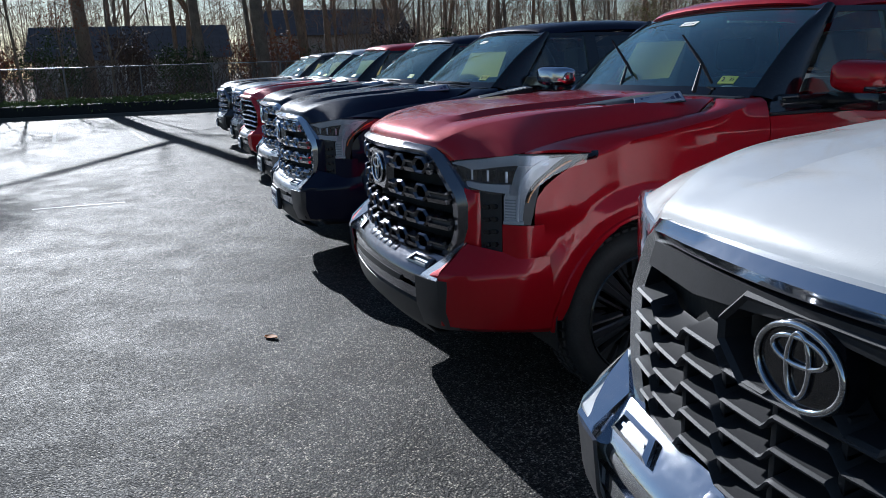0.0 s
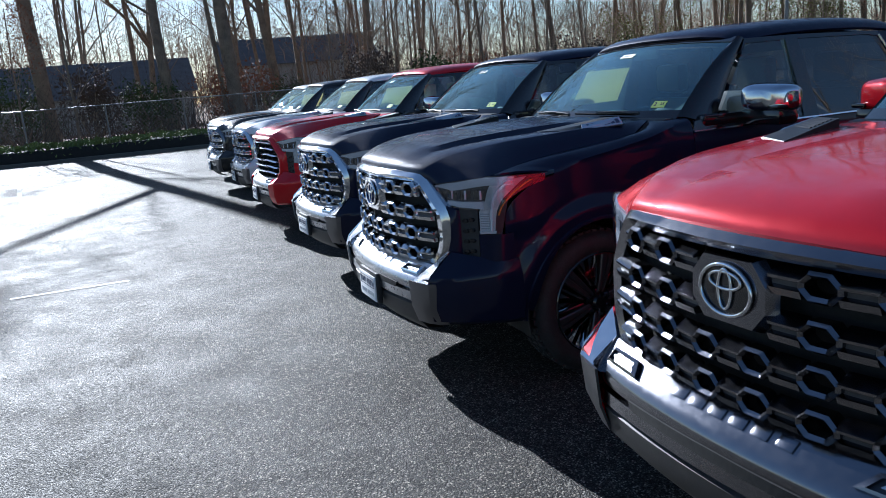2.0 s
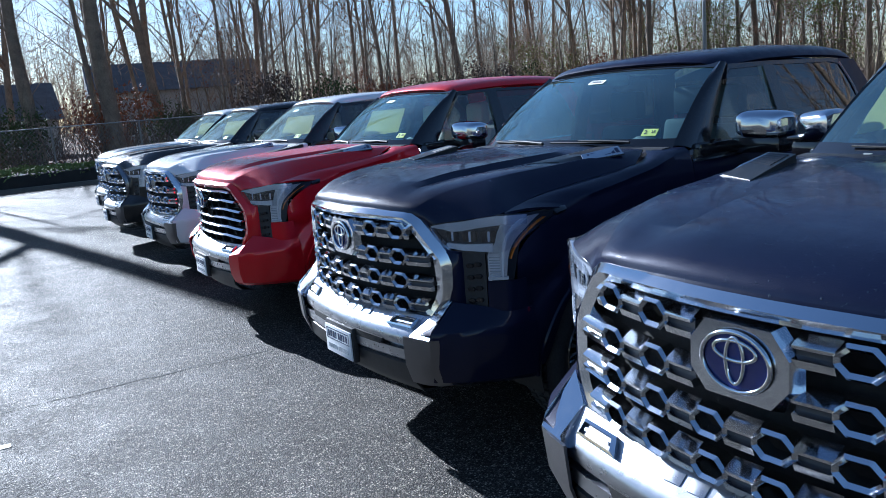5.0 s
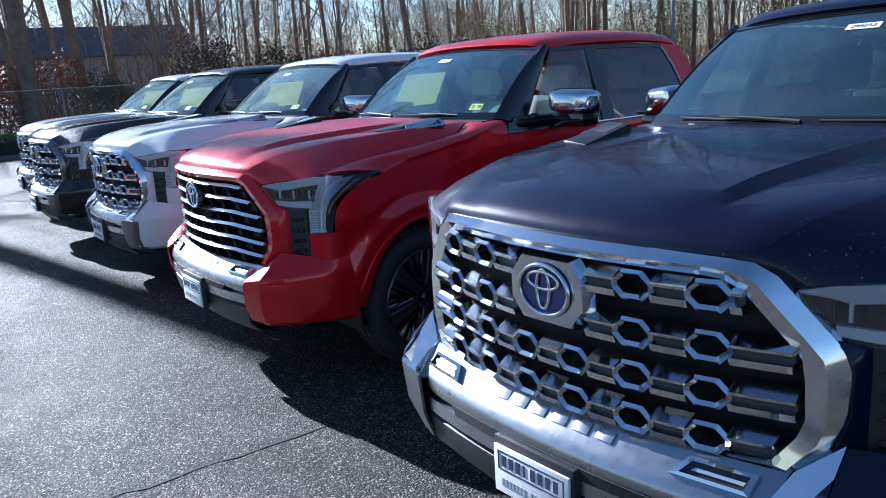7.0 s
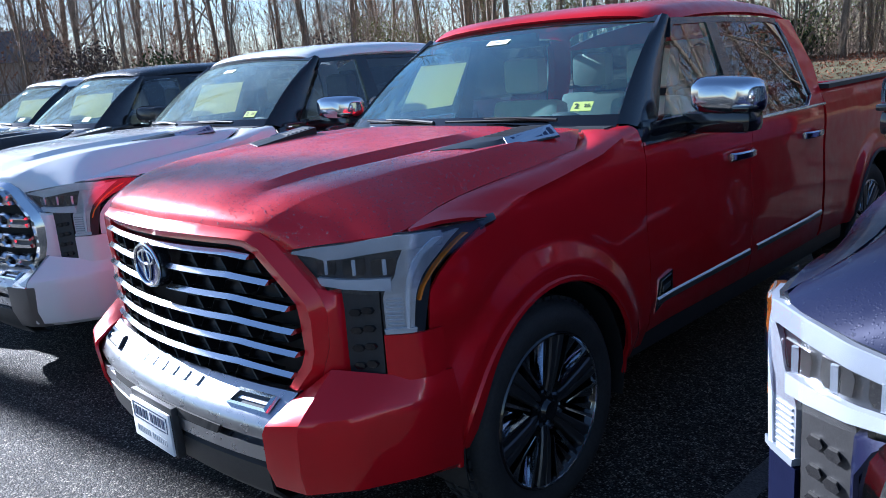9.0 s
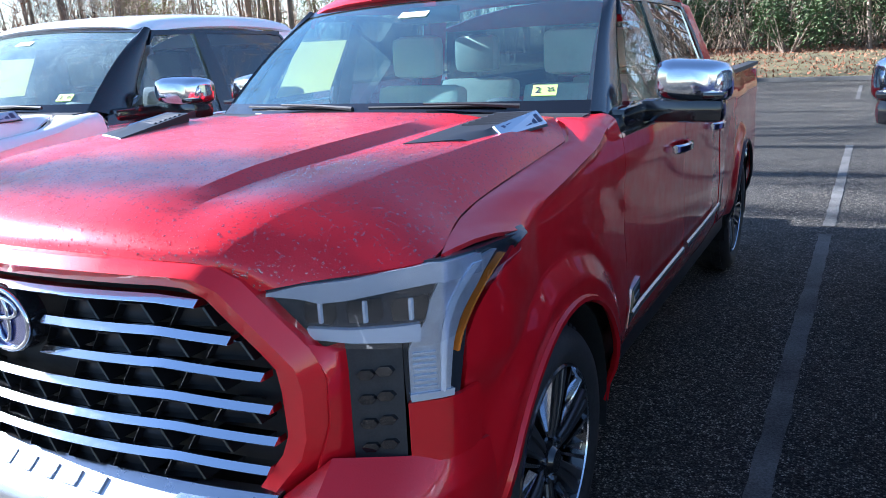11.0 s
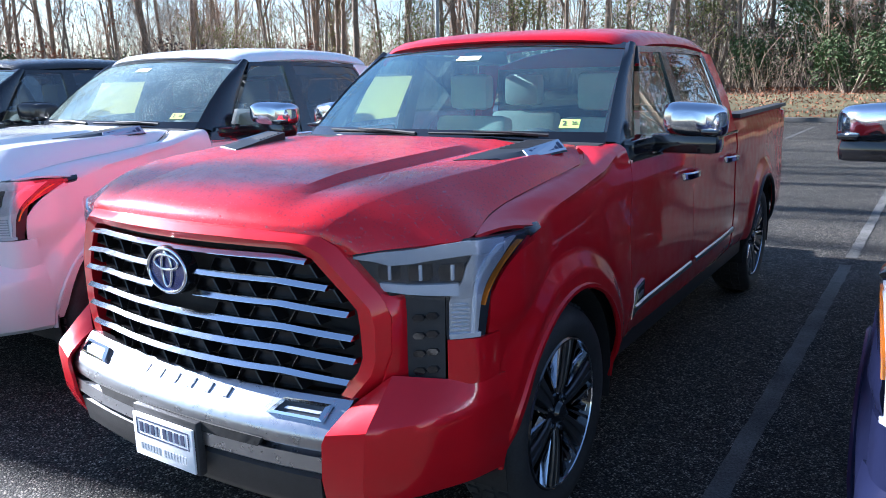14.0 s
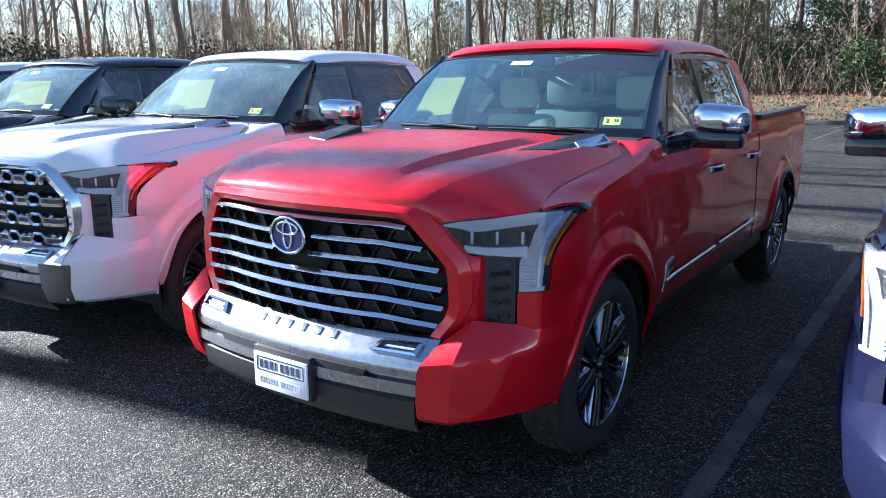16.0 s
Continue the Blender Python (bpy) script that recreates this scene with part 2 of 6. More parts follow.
def tube(bm, pts, radii, sides=6, cap=True):
    pts = [Vector(p) for p in pts]
    if not hasattr(radii, "__len__"):
        radii = [radii] * len(pts)
    rows = []
    side = None
    for i, p in enumerate(pts):
        d = (pts[min(i + 1, len(pts) - 1)] - pts[max(i - 1, 0)]).normalized()
        if side is None:
            side = d.orthogonal().normalized()
        side = (side - d * side.dot(d)).normalized()
        up = d.cross(side)
        rows.append([p + (side * math.cos(2 * math.pi * k / sides) + up * math.sin(2 * math.pi * k / sides)) * radii[i] for k in range(sides)])
    vs = grid(bm, rows, True)
    if cap:
        bm.faces.new(vs[0][::-1]), bm.faces.new(vs[-1])
    return vs


def box(bm, lo, hi, bevel=0.0, m=None):
    r = bmesh.ops.create_cube(bm, size=1)
    vs = r["verts"]
    for v in vs:
        v.co = Vector([lo[i] + (v.co[i] + 0.5) * (hi[i] - lo[i]) for i in range(3)])
    if bevel:
        es = {e for v in vs for e in v.link_edges}
        out = bmesh.ops.bevel(bm, geom=list(es), offset=bevel, segments=2, profile=0.6, affect="EDGES")
        vs = list({v for f in out["faces"] for v in f.verts} | {v for v in vs if v.is_valid})
    if m is not None:
        bmesh.ops.transform(bm, matrix=m, verts=vs)
    return vs


def prism(bm, front, back):
    """A closed solid between two outlines with the same number of points."""
    a, b = [bm.verts.new(p) for p in front], [bm.verts.new(p) for p in back]
    bm.faces.new(a), bm.faces.new(b[::-1])
    for i in range(len(a)):
        j = (i + 1) % len(a)
        bm.faces.new((a[j], a[i], b[i], b[j]))


def lathe(bm, prof, axis_point, steps=48):
    """Turns (radius, x) pairs about the x axis through axis_point."""
    rows = []
    for k in range(steps):
        a = 2 * math.pi * k / steps
        rows.append([(axis_point[0] + x, axis_point[1] + r * math.cos(a), axis_point[2] + r * math.sin(a)) for r, x in prof])
    rows.append(rows[0])
    grid(bm, rows)
    bmesh.ops.remove_doubles(bm, verts=bm.verts, dist=1e-5)


def lerp(a, b, t):
    return a + (b - a) * t


def interp(x, xs, ys):
    return float(np.interp(x, xs, ys))


def empty(name, label, category, group="", m=None):
    ob = new(name)
    tagged(ob, label, category, group)
    if m is not None:
        ob.matrix_world = m
    return ob


# ---- pickup truck: x across, y from nose to tail, z up; the emblem stands at x 0, y 0 ----
AXLE_F, AXLE_R, AXLE_Z = 0.96, 4.58, 0.405


SEAM = [(.36, .920, 1.190), (.453, .890, 1.206), (.545, .868, 1.220), (.66, .855, 1.236), (.80, .854, 1.252), (1.04, .853, 1.277), (1.275, .861, 1.304), (1.36, .836, 1.320), (1.415, .805, 1.338), (1.453, .757, 1.356), (1.53, .80, 1.353), (1.62, .84, 1.352)]


def hood_edge(y):
    ys = [p[0] for p in SEAM]
    return interp(y, ys, [p[1] for p in SEAM]), interp(y, ys, [p[2] for p in SEAM])


def crease_z(y):
    """Height of the fender's shoulder."""
    return interp(y, [0.46, 0.7, 1.0, 1.28, 1.40, 1.50, 1.62], [1.175, 1.215, 1.246, 1.282, 1.306, 1.325, 1.335])


def nose_y(x):
    return 0.27 * x * x


def lamp_y(x):
    x = abs(x)
    if x > 0.93:
        u = min((x - 0.93) / 0.05, 0.985)
        return 0.325 + 0.37 * (1 - math.sqrt(1 - u * u))
    return interp(x, [0.55, 0.623, 0.687, 0.78, 0.86, 0.93], [0.11, 0.146, 0.19, 0.225, 0.27, 0.325])


def arch_z(y, yc, r=0.465):
    d = abs(y - yc)
    return AXLE_Z + 0.02 + math.sqrt(max(r * r - d * d, 0)) if d < r else 0.0


def tuck(y):
    """The body draws in towards the tail."""
    return interp(y, [3.3, 4.0, 4.6, 5.7], [0.0, 0.022, 0.042, 0.075])


def side_x(y, z):
    """How far the body's side stands out."""
    x = interp(z, [0.36, 0.46, 0.54, 0.64, 0.82, 0.97, 1.07, 1.16, 1.22, 1.28, 1.34], [0.86, 0.905, 0.938, 0.951, 0.954, 0.947, 0.945, 0.949, 0.947, 0.936, 0.912])
    for yc in (AXLE_F, AXLE_R):
        d = math.hypot(y - yc, z - AXLE_Z - 0.02)
        x += 0.032 * max(0.0, min(1.0, (0.60 - d) / 0.07)) if d > 0.4 else 0.032
        x += 0.012 * max(0.0, min(1.0, (0.85 - d) / 0.2))
    if y < 1.6:
        x += 0.014 * math.exp(-((z - crease_z(y)) / 0.022) ** 2) * min(1.0, max(0.0, (1.6 - y) / 0.3)) * min(1.0, max(0.0, (y - 0.5) / 0.2))
    if y < 1.0:
        x -= 0.05 * max(0.0, (0.62 - y) / 0.3) ** 2
    if y < 0.8:
        x += 0.03 * min(1.0, (0.8 - y) / 0.25) * interp(z, [0.85, 0.93, 1.16, 1.20], [0, 1, 1, 0.5])
    return x - tuck(y)


def side_panel(y0, y1, zlow, ztop, front=None, cols=22, rows=14, over=None):
    out = []
    for i in range(cols + 1):
        u = i / cols
        yc = lerp(y0, y1, u)
        col = []
        zb = max(zlow, arch_z(yc, AXLE_F), arch_z(yc, AXLE_R))
        zt = ztop(yc)
        for j in range(rows + 1):
            z = lerp(zb, zt, j / rows)
            y = yc + ((front(z) - y0) * (1 - u) ** 1.5 if front else 0)
            col.append((side_x(y, z), y, z))
        if over:
            col += over(yc, col[-1])
        out.append(col)
    return out


def both(rows, s):
    return [[(s * x, y, z) for x, y, z in row] for row in rows]


def wheel(parent, s, y, rim_mat, face_mat):
    c = (s * (0.955 - tuck(y)), y, AXLE_Z)
    w = new("wheel")
    w.parent = parent
    bm = bmesh.new()
    prof = [(0.275, -0.03), (0.292, -0.012), (0.33, 0.004), (0.365, 0.0), (0.388, -0.02), (0.40, -0.045), (0.405, -0.08), (0.405, -0.20), (0.396, -0.235), (0.36, -0.265), (0.29, -0.25)]
    lathe(bm, [(r, s * x) for r, x in prof], c, 56)
    part("tyre", bm, RUBBER, w, "black rubber tyre", 40)
    bm = bmesh.new()
    for k in range(56):
        a = 2 * math.pi * k / 56
        for x, dx in ((-0.065, 0.018), (-0.125, 0.02), (-0.19, 0.018)):
            m = Matrix.Translation((c[0] + s * x, c[1], c[2])) @ Matrix.Rotation(a + (0.03 if x < -0.1 else 0), 4, "X")
            box(bm, (-dx, -0.015, 0.400), (dx, 0.015, 0.413), 0, m)
    tagged(part("tread", bm, RUBBER, w, "", 40), kind="stuff")
    bm = bmesh.new()
    prof = [(0.292, -0.016), (0.284, -0.008), (0.276, -0.02), (0.262, -0.06), (0.255, -0.16), (0.03, -0.17)]
    lathe(bm, [(r, s * x) for r, x in prof], c, 56)
    part("rim", bm, rim_mat, w)
    bm = bmesh.new()
    tube(bm, [(c[0] + s * -0.012, c[1] + 0.281 * math.cos(a), c[2] + 0.281 * math.sin(a)) for a in np.linspace(0, 2 * math.pi, 49)], 0.0045, 5, False)
    part("rim_lip", bm, face_mat, w, "", 60)
    spin = 0.4 + y
    for k in range(6):
        a = 2 * math.pi * k / 6 + spin

        def at(r, off, dx, a=a):
            return (c[0] + s * dx, c[1] + r * math.cos(a) - off * math.sin(a), c[2] + r * math.sin(a) + off * math.cos(a))
        # a broad dark spoke with a groove down its middle
        bm = bmesh.new()
        rows = []
        for r, w2, dx in ((0.055, 0.020, -0.034), (0.12, 0.026, -0.022), (0.20, 0.034, -0.016), (0.278, 0.043, -0.014)):
            rows.append([at(r, off * w2, dx + d) for off, d in ((-1, -0.05), (-1, -0.006), (-0.82, 0), (-0.18, 0), (-0.1, -0.008), (0.1, -0.008), (0.18, 0), (0.82, 0), (1, -0.006), (1, -0.05))])
        grid(bm, rows)
        part("spoke", bm, GUNMETAL, w, "broad dark grey spoke", 20)
        # bright blades either side of the gap
        mid_a = a + math.pi / 6
        for side in (-1, 1):
            bm = bmesh.new()
            f = [at(0.105, side * 0.006, -0.030, mid_a), at(0.108, side * 0.016, -0.026, mid_a), at(0.272, side * 0.074, -0.014, mid_a), at(0.276, side * 0.060, -0.014, mid_a)]
            bk = [at(0.105, side * 0.002, -0.06, mid_a), at(0.108, side * 0.016, -0.06, mid_a), at(0.272, side * 0.074, -0.05, mid_a), at(0.276, side * 0.050, -0.05, mid_a)]
            prism(bm, f, bk)
            part("spoke_edge", bm, face_mat, w, "bright machined spoke edge", 20)
            bm = bmesh.new()
            f = [at(0.18, side * 0.012, -0.05, mid_a), at(0.274, side * 0.014, -0.024, mid_a), at(0.274, side * 0.046, -0.024, mid_a)]
            bk = [at(0.18, side * 0.012, -0.09, mid_a), at(0.272, side * 0.012, -0.09, mid_a), at(0.272, side * 0.048, -0.09, mid_a)]
            prism(bm, f, bk)
            part("spoke_insert", bm, face_mat, w, "", 20)
    bm = bmesh.new()
    lathe(bm, [(0.0, s * -0.012), (0.034, s * -0.014), (0.044, s * -0.03), (0.085, s * -0.04), (0.09, s * -0.075)], c, 24)
    part("hub_cap", bm, rim_mat, w)
    for k in range(6):
        a = 2 * math.pi * k / 6 + spin + 0.3
        bm = bmesh.new()
        tube(bm, [(c[0] + s * x, c[1] + 0.066 * math.cos(a), c[2] + 0.066 * math.sin(a)) for x in (-0.05, -0.022)], 0.011, 6)
        part("lug_nut", bm, CHROME, w)


def strip(bm, top, bot, off, depth, s, ymap=lamp_y, across=5):
    """A solid band between two rows of (x, z), following the nose."""
    def sheet(o):
        rows = []
        for k in range(across + 1):
            t = k / across
            row = []
            for p, q in zip(top, bot):
                x = lerp(p[0], q[0], t)
                d = (ymap(x + 0.002) - ymap(x - 0.002)) / 0.004
                n = math.sqrt(1 + d * d)
                row.append(bm.verts.new((s * (x - o * d / n), ymap(x) + o / n, lerp(p[1], q[1], t))))
            rows.append(row)
        for a, b in zip(rows, rows[1:]):
            for i in range(len(a) - 1):
                bm.faces.new((a[i], a[i + 1], b[i + 1], b[i]))
        return rows
    f, g = sheet(off), sheet(off + depth)
    rim = lambda r: r[0] + [row[-1] for row in r[1:]] + r[-1][-2::-1] + [row[0] for row in r[-2:0:-1]]
    p, q = rim(f), rim(g)
    for i in range(len(p)):
        j = (i + 1) % len(p)
        bm.faces.new((p[i], p[j], q[j], q[i]))


def seg(pts, n):
    """Even points along a polyline."""
    pts = [Vector(p) for p in pts]
    ls = [0.0]
    for a, b in zip(pts, pts[1:]):
        ls.append(ls[-1] + (b - a).length)
    out = []
    for k in range(n):
        d = ls[-1] * k / (n - 1)
        out.append(tuple(interp(d, ls, [p[i] for p in pts]) for i in range(len(pts[0]))))
    return out


def open_x(z):
    """The grille opening's half width at a height."""
    return interp(z, [0.712, 0.815, 0.985, 1.145, 1.16], [0.595, 0.668, 0.66, 0.525, 0.48])


def hex_ring(bm, x, z, w, h, t, off, depth):
    def ring(w, h, o):
        c, v = min(h * 0.42, w * 0.25), h * 0.12
        pts = ((-w / 2, -v), (-w / 2, v), (-w / 2 + c, h / 2), (w / 2 - c, h / 2), (w / 2, v), (w / 2, -v), (w / 2 - c, -h / 2), (-w / 2 + c, -h / 2))
        return [bm.verts.new((x + dx, nose_y(x + dx) + o, z + dz)) for dx, dz in pts]
    a = ring(w, h, off + 0.010)
    b = ring(w - t * 0.9, h - t * 0.9, off)
    c = ring(w - 2 * t, h - 2 * t, off + 0.010)
    d = ring(w - 2 * t - 0.004, h - 2 * t - 0.004, off + depth)
    e = ring(w, h, off + depth)
    for p, q in ((a, b), (b, c), (c, d), (e, a)):
        for i in range(8):
            j = (i + 1) % 8
            bm.faces.new((p[i], p[j], q[j], q[i]))


def emblem(parent, ring_mat, back_mat):
    e = new("emblem")
    e.parent = parent
    z0 = 1.056
    bm = bmesh.new()
    prism(bm, [(0.098 * math.cos(a), -0.006, z0 + 0.079 * math.sin(a)) for a in np.linspace(0, 2 * math.pi, 33)[:-1]], [(0.102 * math.cos(a), 0.03, z0 + 0.083 * math.sin(a)) for a in np.linspace(0, 2 * math.pi, 33)[:-1]])
    part("emblem_disc", bm, GLOSS_BLACK, e)
    bm = bmesh.new()
    prism(bm, [(0.086 * math.cos(a), -0.008, z0 + 0.066 * math.sin(a)) for a in np.linspace(0, 2 * math.pi, 33)[:-1]], [(0.088 * math.cos(a), -0.002, z0 + 0.068 * math.sin(a)) for a in np.linspace(0, 2 * math.pi, 33)[:-1]])
    part("emblem_field", bm, back_mat, e)
    def oval(name, a, b, cz, r):
        bm = bmesh.new()
        pts = [(a * math.cos(t), -0.012, z0 + cz + b * math.sin(t)) for t in np.linspace(0, 2 * math.pi, 37)]
        tube(bm, pts, r, 8, False)
        part(name, bm, ring_mat, e, "bright metal oval", 60)
    oval("outer_ring", 0.092, 0.071, 0, 0.0062)
    oval("inner_ring", 0.057, 0.024, 0.027, 0.0052)
    oval("upright_ring", 0.024, 0.056, 0.003, 0.0052)


def grille_link(bright, x0, x1, z):
    """A link between two eyes: a plate sloping back and a lip; gives its dark strip."""
    def band(dest, prof):
        rows = []
        for x in (x0, (x0 + x1) / 2, x1):
            rows.append([(x, nose_y(x) + dy, z + dz) for dy, dz in prof])
        vs = grid(dest, rows, True)
        dest.faces.new(vs[0]), dest.faces.new(vs[-1][::-1])
    dark = bmesh.new()
    band(bright, [(0.040, 0.037), (-0.006, 0.014), (-0.004, 0.006), (0.040, 0.006)])
    band(dark, [(0.012, 0.008), (0.012, -0.016), (0.05, -0.016), (0.05, 0.008)])
    band(bright, [(0.012, -0.013), (-0.006, -0.018), (0.002, -0.038), (0.05, -0.036), (0.05, -0.013)])
    return dark


def grille_octagon(parent, bar_mat, plinth):
    """Four chains of sloping links and six-sided eyes, broken by a plinth for the emblem."""
    for r in range(4):
        z = (1.113, 0.988, 0.872, 0.755)[r]
        half = open_x(z) - 0.012
        broken = plinth and r < 2
        for side in ((-1, 1) if broken else (0,)):
            bright, strips = bmesh.new(), []
            eyes = [x for x in (-0.465, -0.275, -0.09, 0.09, 0.275, 0.465) if abs(x) < half - 0.045]
            if broken:
                eyes = [x for x in eyes if x * side > 0.1]
            for x in eyes:
                hex_ring(bright, x, z, 0.116, 0.080, 0.0175, -0.010, 0.05)
            stops = [-half] + [v for x in eyes for v in (x - 0.049, x + 0.049)] + [half]
            if broken:
                stops = [0.135] + stops[1:] if side > 0 else stops[:-1] + [-0.135]
            for a, b in zip(stops[::2], stops[1::2]):
                if b - a > 0.012:
                    strips.append(grille_link(bright, a, b, z))
            bar = part("grille_bar", bright, bar_mat, parent, "", 22)
            for dark in strips:
                part("bar_insert", dark, GUNMETAL, bar, "dark grained strip", 22)
    if plinth:
        bm = bmesh.new()
        out = [(-0.15, 1.09), (-0.10, 1.155), (0.10, 1.155), (0.15, 1.09), (0.15, 1.01), (0.10, 0.95), (-0.10, 0.95), (-0.15, 1.01)]
        prism(bm, [(x * 0.88, -0.004, 1.056 + (z - 1.056) * 0.89) for x, z in out], [(x, 0.03, z) for x, z in out])
        part("emblem_plinth", bm, bar_mat, parent, "", 20)


def grille_bars(parent, bar_mat):
    """Six slim bright bars over rows of dark trapezoids."""
    for r in range(6):
        z = 1.135 - 0.0708 * r
        half = open_x(z) - 0.015
        spans = [(-half, half)] if r not in (1, 2) else [(-half, -0.115), (0.115, half)]
        if r == 2:
            spans = [(-half, -0.10), (0.10, half)]
        for x0, x1 in spans:
            bm = bmesh.new()
            n = 25
            rows = []
            for k in range(n):
                x = lerp(x0, x1, k / (n - 1))
                y, zc = nose_y(x) - 0.006, z - 0.10 * max(0.0, abs(x) - 0.42)
                rows.append([(x, y + 0.016, zc + 0.0075), (x, y + 0.001, zc - 0.005), (x, y + 0.003, zc - 0.0075), (x, y + 0.014, zc - 0.008), (x, y + 0.04, zc - 0.008), (x, y + 0.04, zc + 0.0075)])
            vs = grid(bm, rows, True)
            bm.faces.new(vs[0]), bm.faces.new(vs[-1][::-1])
            part("grille_bar", bm, bar_mat, parent, "bright metal grille bar", 30)
        zz = z - 0.036
        hw = open_x(zz) - 0.01
        x = -0.63 + (r % 2) * 0.07
        while x < 0.66:
            if abs(x) < hw - 0.05 and not (r in (0, 1, 2) and abs(x) < 0.09):
                bm = bmesh.new()
                o = [(x - 0.028, zz + 0.014), (x + 0.028, zz + 0.014), (x + 0.052, zz - 0.027), (x - 0.052, zz - 0.027)]
                i2 = [(x - 0.0255, zz + 0.0115), (x + 0.0255, zz + 0.0115), (x + 0.048, zz - 0.026), (x - 0.048, zz - 0.026)]
                f = lambda pl, d: [(px, nose_y(px) + d, pz) for px, pz in pl]
                grid(bm, [q + q[:1] for q in (f(o, 0.07), f(o, 0.022), f(i2, 0.020), f(i2, 0.042))])
                bm.faces.new([bm.verts.new(p) for p in f(i2, 0.042)])
                part("grille_cell", bm, GRILLE_GLOSS, parent, "", 20)
            x += 0.14


def grille_wavy(parent, bar_mat):
    """Five stepped grey bars over dark pockets, under a broad top band."""
    for r in range(5):
        z = 0.985 - 0.062 * r
        half = open_x(z) - 0.012
        bm = bmesh.new()
        rows = []
        n = 130
        for k in range(n + 1):
            x = lerp(-half, half, k / n)
            wave = 0.015 * max(-1, min(1, 4.5 * math.cos(2 * math.pi * x / 0.30)))
            y, zc = nose_y(x), z + wave
            rows.append([(x, y + 0.060, zc + 0.013), (x, y + 0.006, zc + 0.004), (x, y + 0.0, zc - 0.001), (x, y + 0.005, zc - 0.008), (x, y + 0.07, zc - 0.010), (x, y + 0.07, zc + 0.018)])
        vs = grid(bm, rows, True)
        bm.faces.new(vs[0]), bm.faces.new(vs[-1][::-1])
        part("grille_bar", bm, bar_mat, parent, "", 30)
        bm = bmesh.new()
        for x in (-0.525, -0.375, -0.225, -0.075, 0.075, 0.225, 0.375, 0.525):
            if r < 4 and abs(x) < half - 0.03:
                web = bmesh.new()
                box(web, (x - 0.007, nose_y(x) + 0.02, z - 0.068), (x + 0.007, nose_y(x) + 0.06, z + 0.01), 0.003)
                part("grille_web", web, bar_mat, parent, "", 30)
        bm.free()
    bm = bmesh.new()
    top = [(-0.53, 1.15), (-0.3, 1.152), (-0.15, 1.152), (0, 1.152), (0.15, 1.152), (0.3, 1.152), (0.53, 1.15)]
    bot = [(-0.57, 1.085), (-0.33, 1.085), (-0.2, 1.10), (0, 1.12), (0.2, 1.10), (0.33, 1.085), (0.57, 1.085)]
    strip(bm, top, bot, 0.004, 0.05, 1, lambda x: nose_y(x))
    part("grille_top_band", bm, bar_mat, parent, "", 30)
    bm = bmesh.new()
    hex_ring(bm, 0, 1.05, 0.46, 0.19, 0.02, -0.004, 0.07)
    part("emblem_pocket", bm, bar_mat, parent, "", 20)


def mirror(parent, s, cap_mat):
    mi = new("side_mirror")
    mi.parent = parent
    bm = bmesh.new()
    box(bm, (0.885, 1.985, 1.283), (1.20, 2.135, 1.372), 0.03)
    box(bm, (0.84, 1.70, 1.283), (0.925, 2.12, 1.365), 0.025)
    for v in bm.verts:
        v.co.x *= s
    part("mirror_foot", bm, GLOSS_BLACK, mi, "gloss black mirror foot")
    bm = bmesh.new()
    rows = []
    prof = [(0.0, 0.55), (0.06, 0.80), (0.25, 0.97), (0.6, 1.0), (0.85, 0.93), (1.0, 0.82)]
    for t, k in prof:
        y = lerp(1.955, 2.15, t)
        row = []
        for i in range(28):
            a = 2 * math.pi * i / 28
            ca, sa = math.cos(a), math.sin(a)
            px = math.copysign(abs(ca) ** 0.45, ca) * 0.128 * k
            pz = math.copysign(abs(sa) ** 0.5, sa) * 0.078 * k
            row.append((s * (1.078 + px + 0.02 * t), y + 0.05 * (px / 0.128) * (1 - t), 1.435 + pz - 0.012 * (px / 0.128)))
        rows.append(row)
    vs = grid(bm, rows, True)
    bm.faces.new(vs[0])
    part("mirror_cap", bm, cap_mat, mi, "polished mirror cap", 50)
    bm = bmesh.new()
    prism(bm, [(x, y, z) for x, y, z in rows[-1]], [(x, y - 0.02, z) for x, y, z in rows[-1]])
    part("mirror_pane", bm, CHROME, mi, "", 20)
    bm = bmesh.new()
    box(bm, (1.13, 1.965, 1.372), (1.205, 2.12, 1.395), 0.008)
    for v in bm.verts:
        v.co.x *= s
    part("mirror_turn_signal", bm, GLOSS_BLACK, mi)


def seat(parent, x, y, mat):
    se = new("front_seat" if y < 2.6 else "rear_seat")
    se.parent = parent
    bm = bmesh.new()
    box(bm, (x - 0.26, y - 0.28, 0.86), (x + 0.26, y + 0.22, 0.98), 0.05)
    part("seat_cushion", bm, mat, se)
    bm = bmesh.new()
    box(bm, (x - 0.25, y + 0.14, 0.92), (x + 0.25, y + 0.27, 1.42), 0.05, Matrix.Translation((0, y + 0.2, 0.9)) @ Matrix.Rotation(radians(-12), 4, "X") @ Matrix.Translation((0, -y - 0.2, -0.9)))
    part("seat_back", bm, mat, se)
    bm = bmesh.new()
    box(bm, (x - 0.135, y + 0.22, 1.45), (x + 0.135, y + 0.33, 1.66), 0.045)
    part("headrest", bm, mat, se)


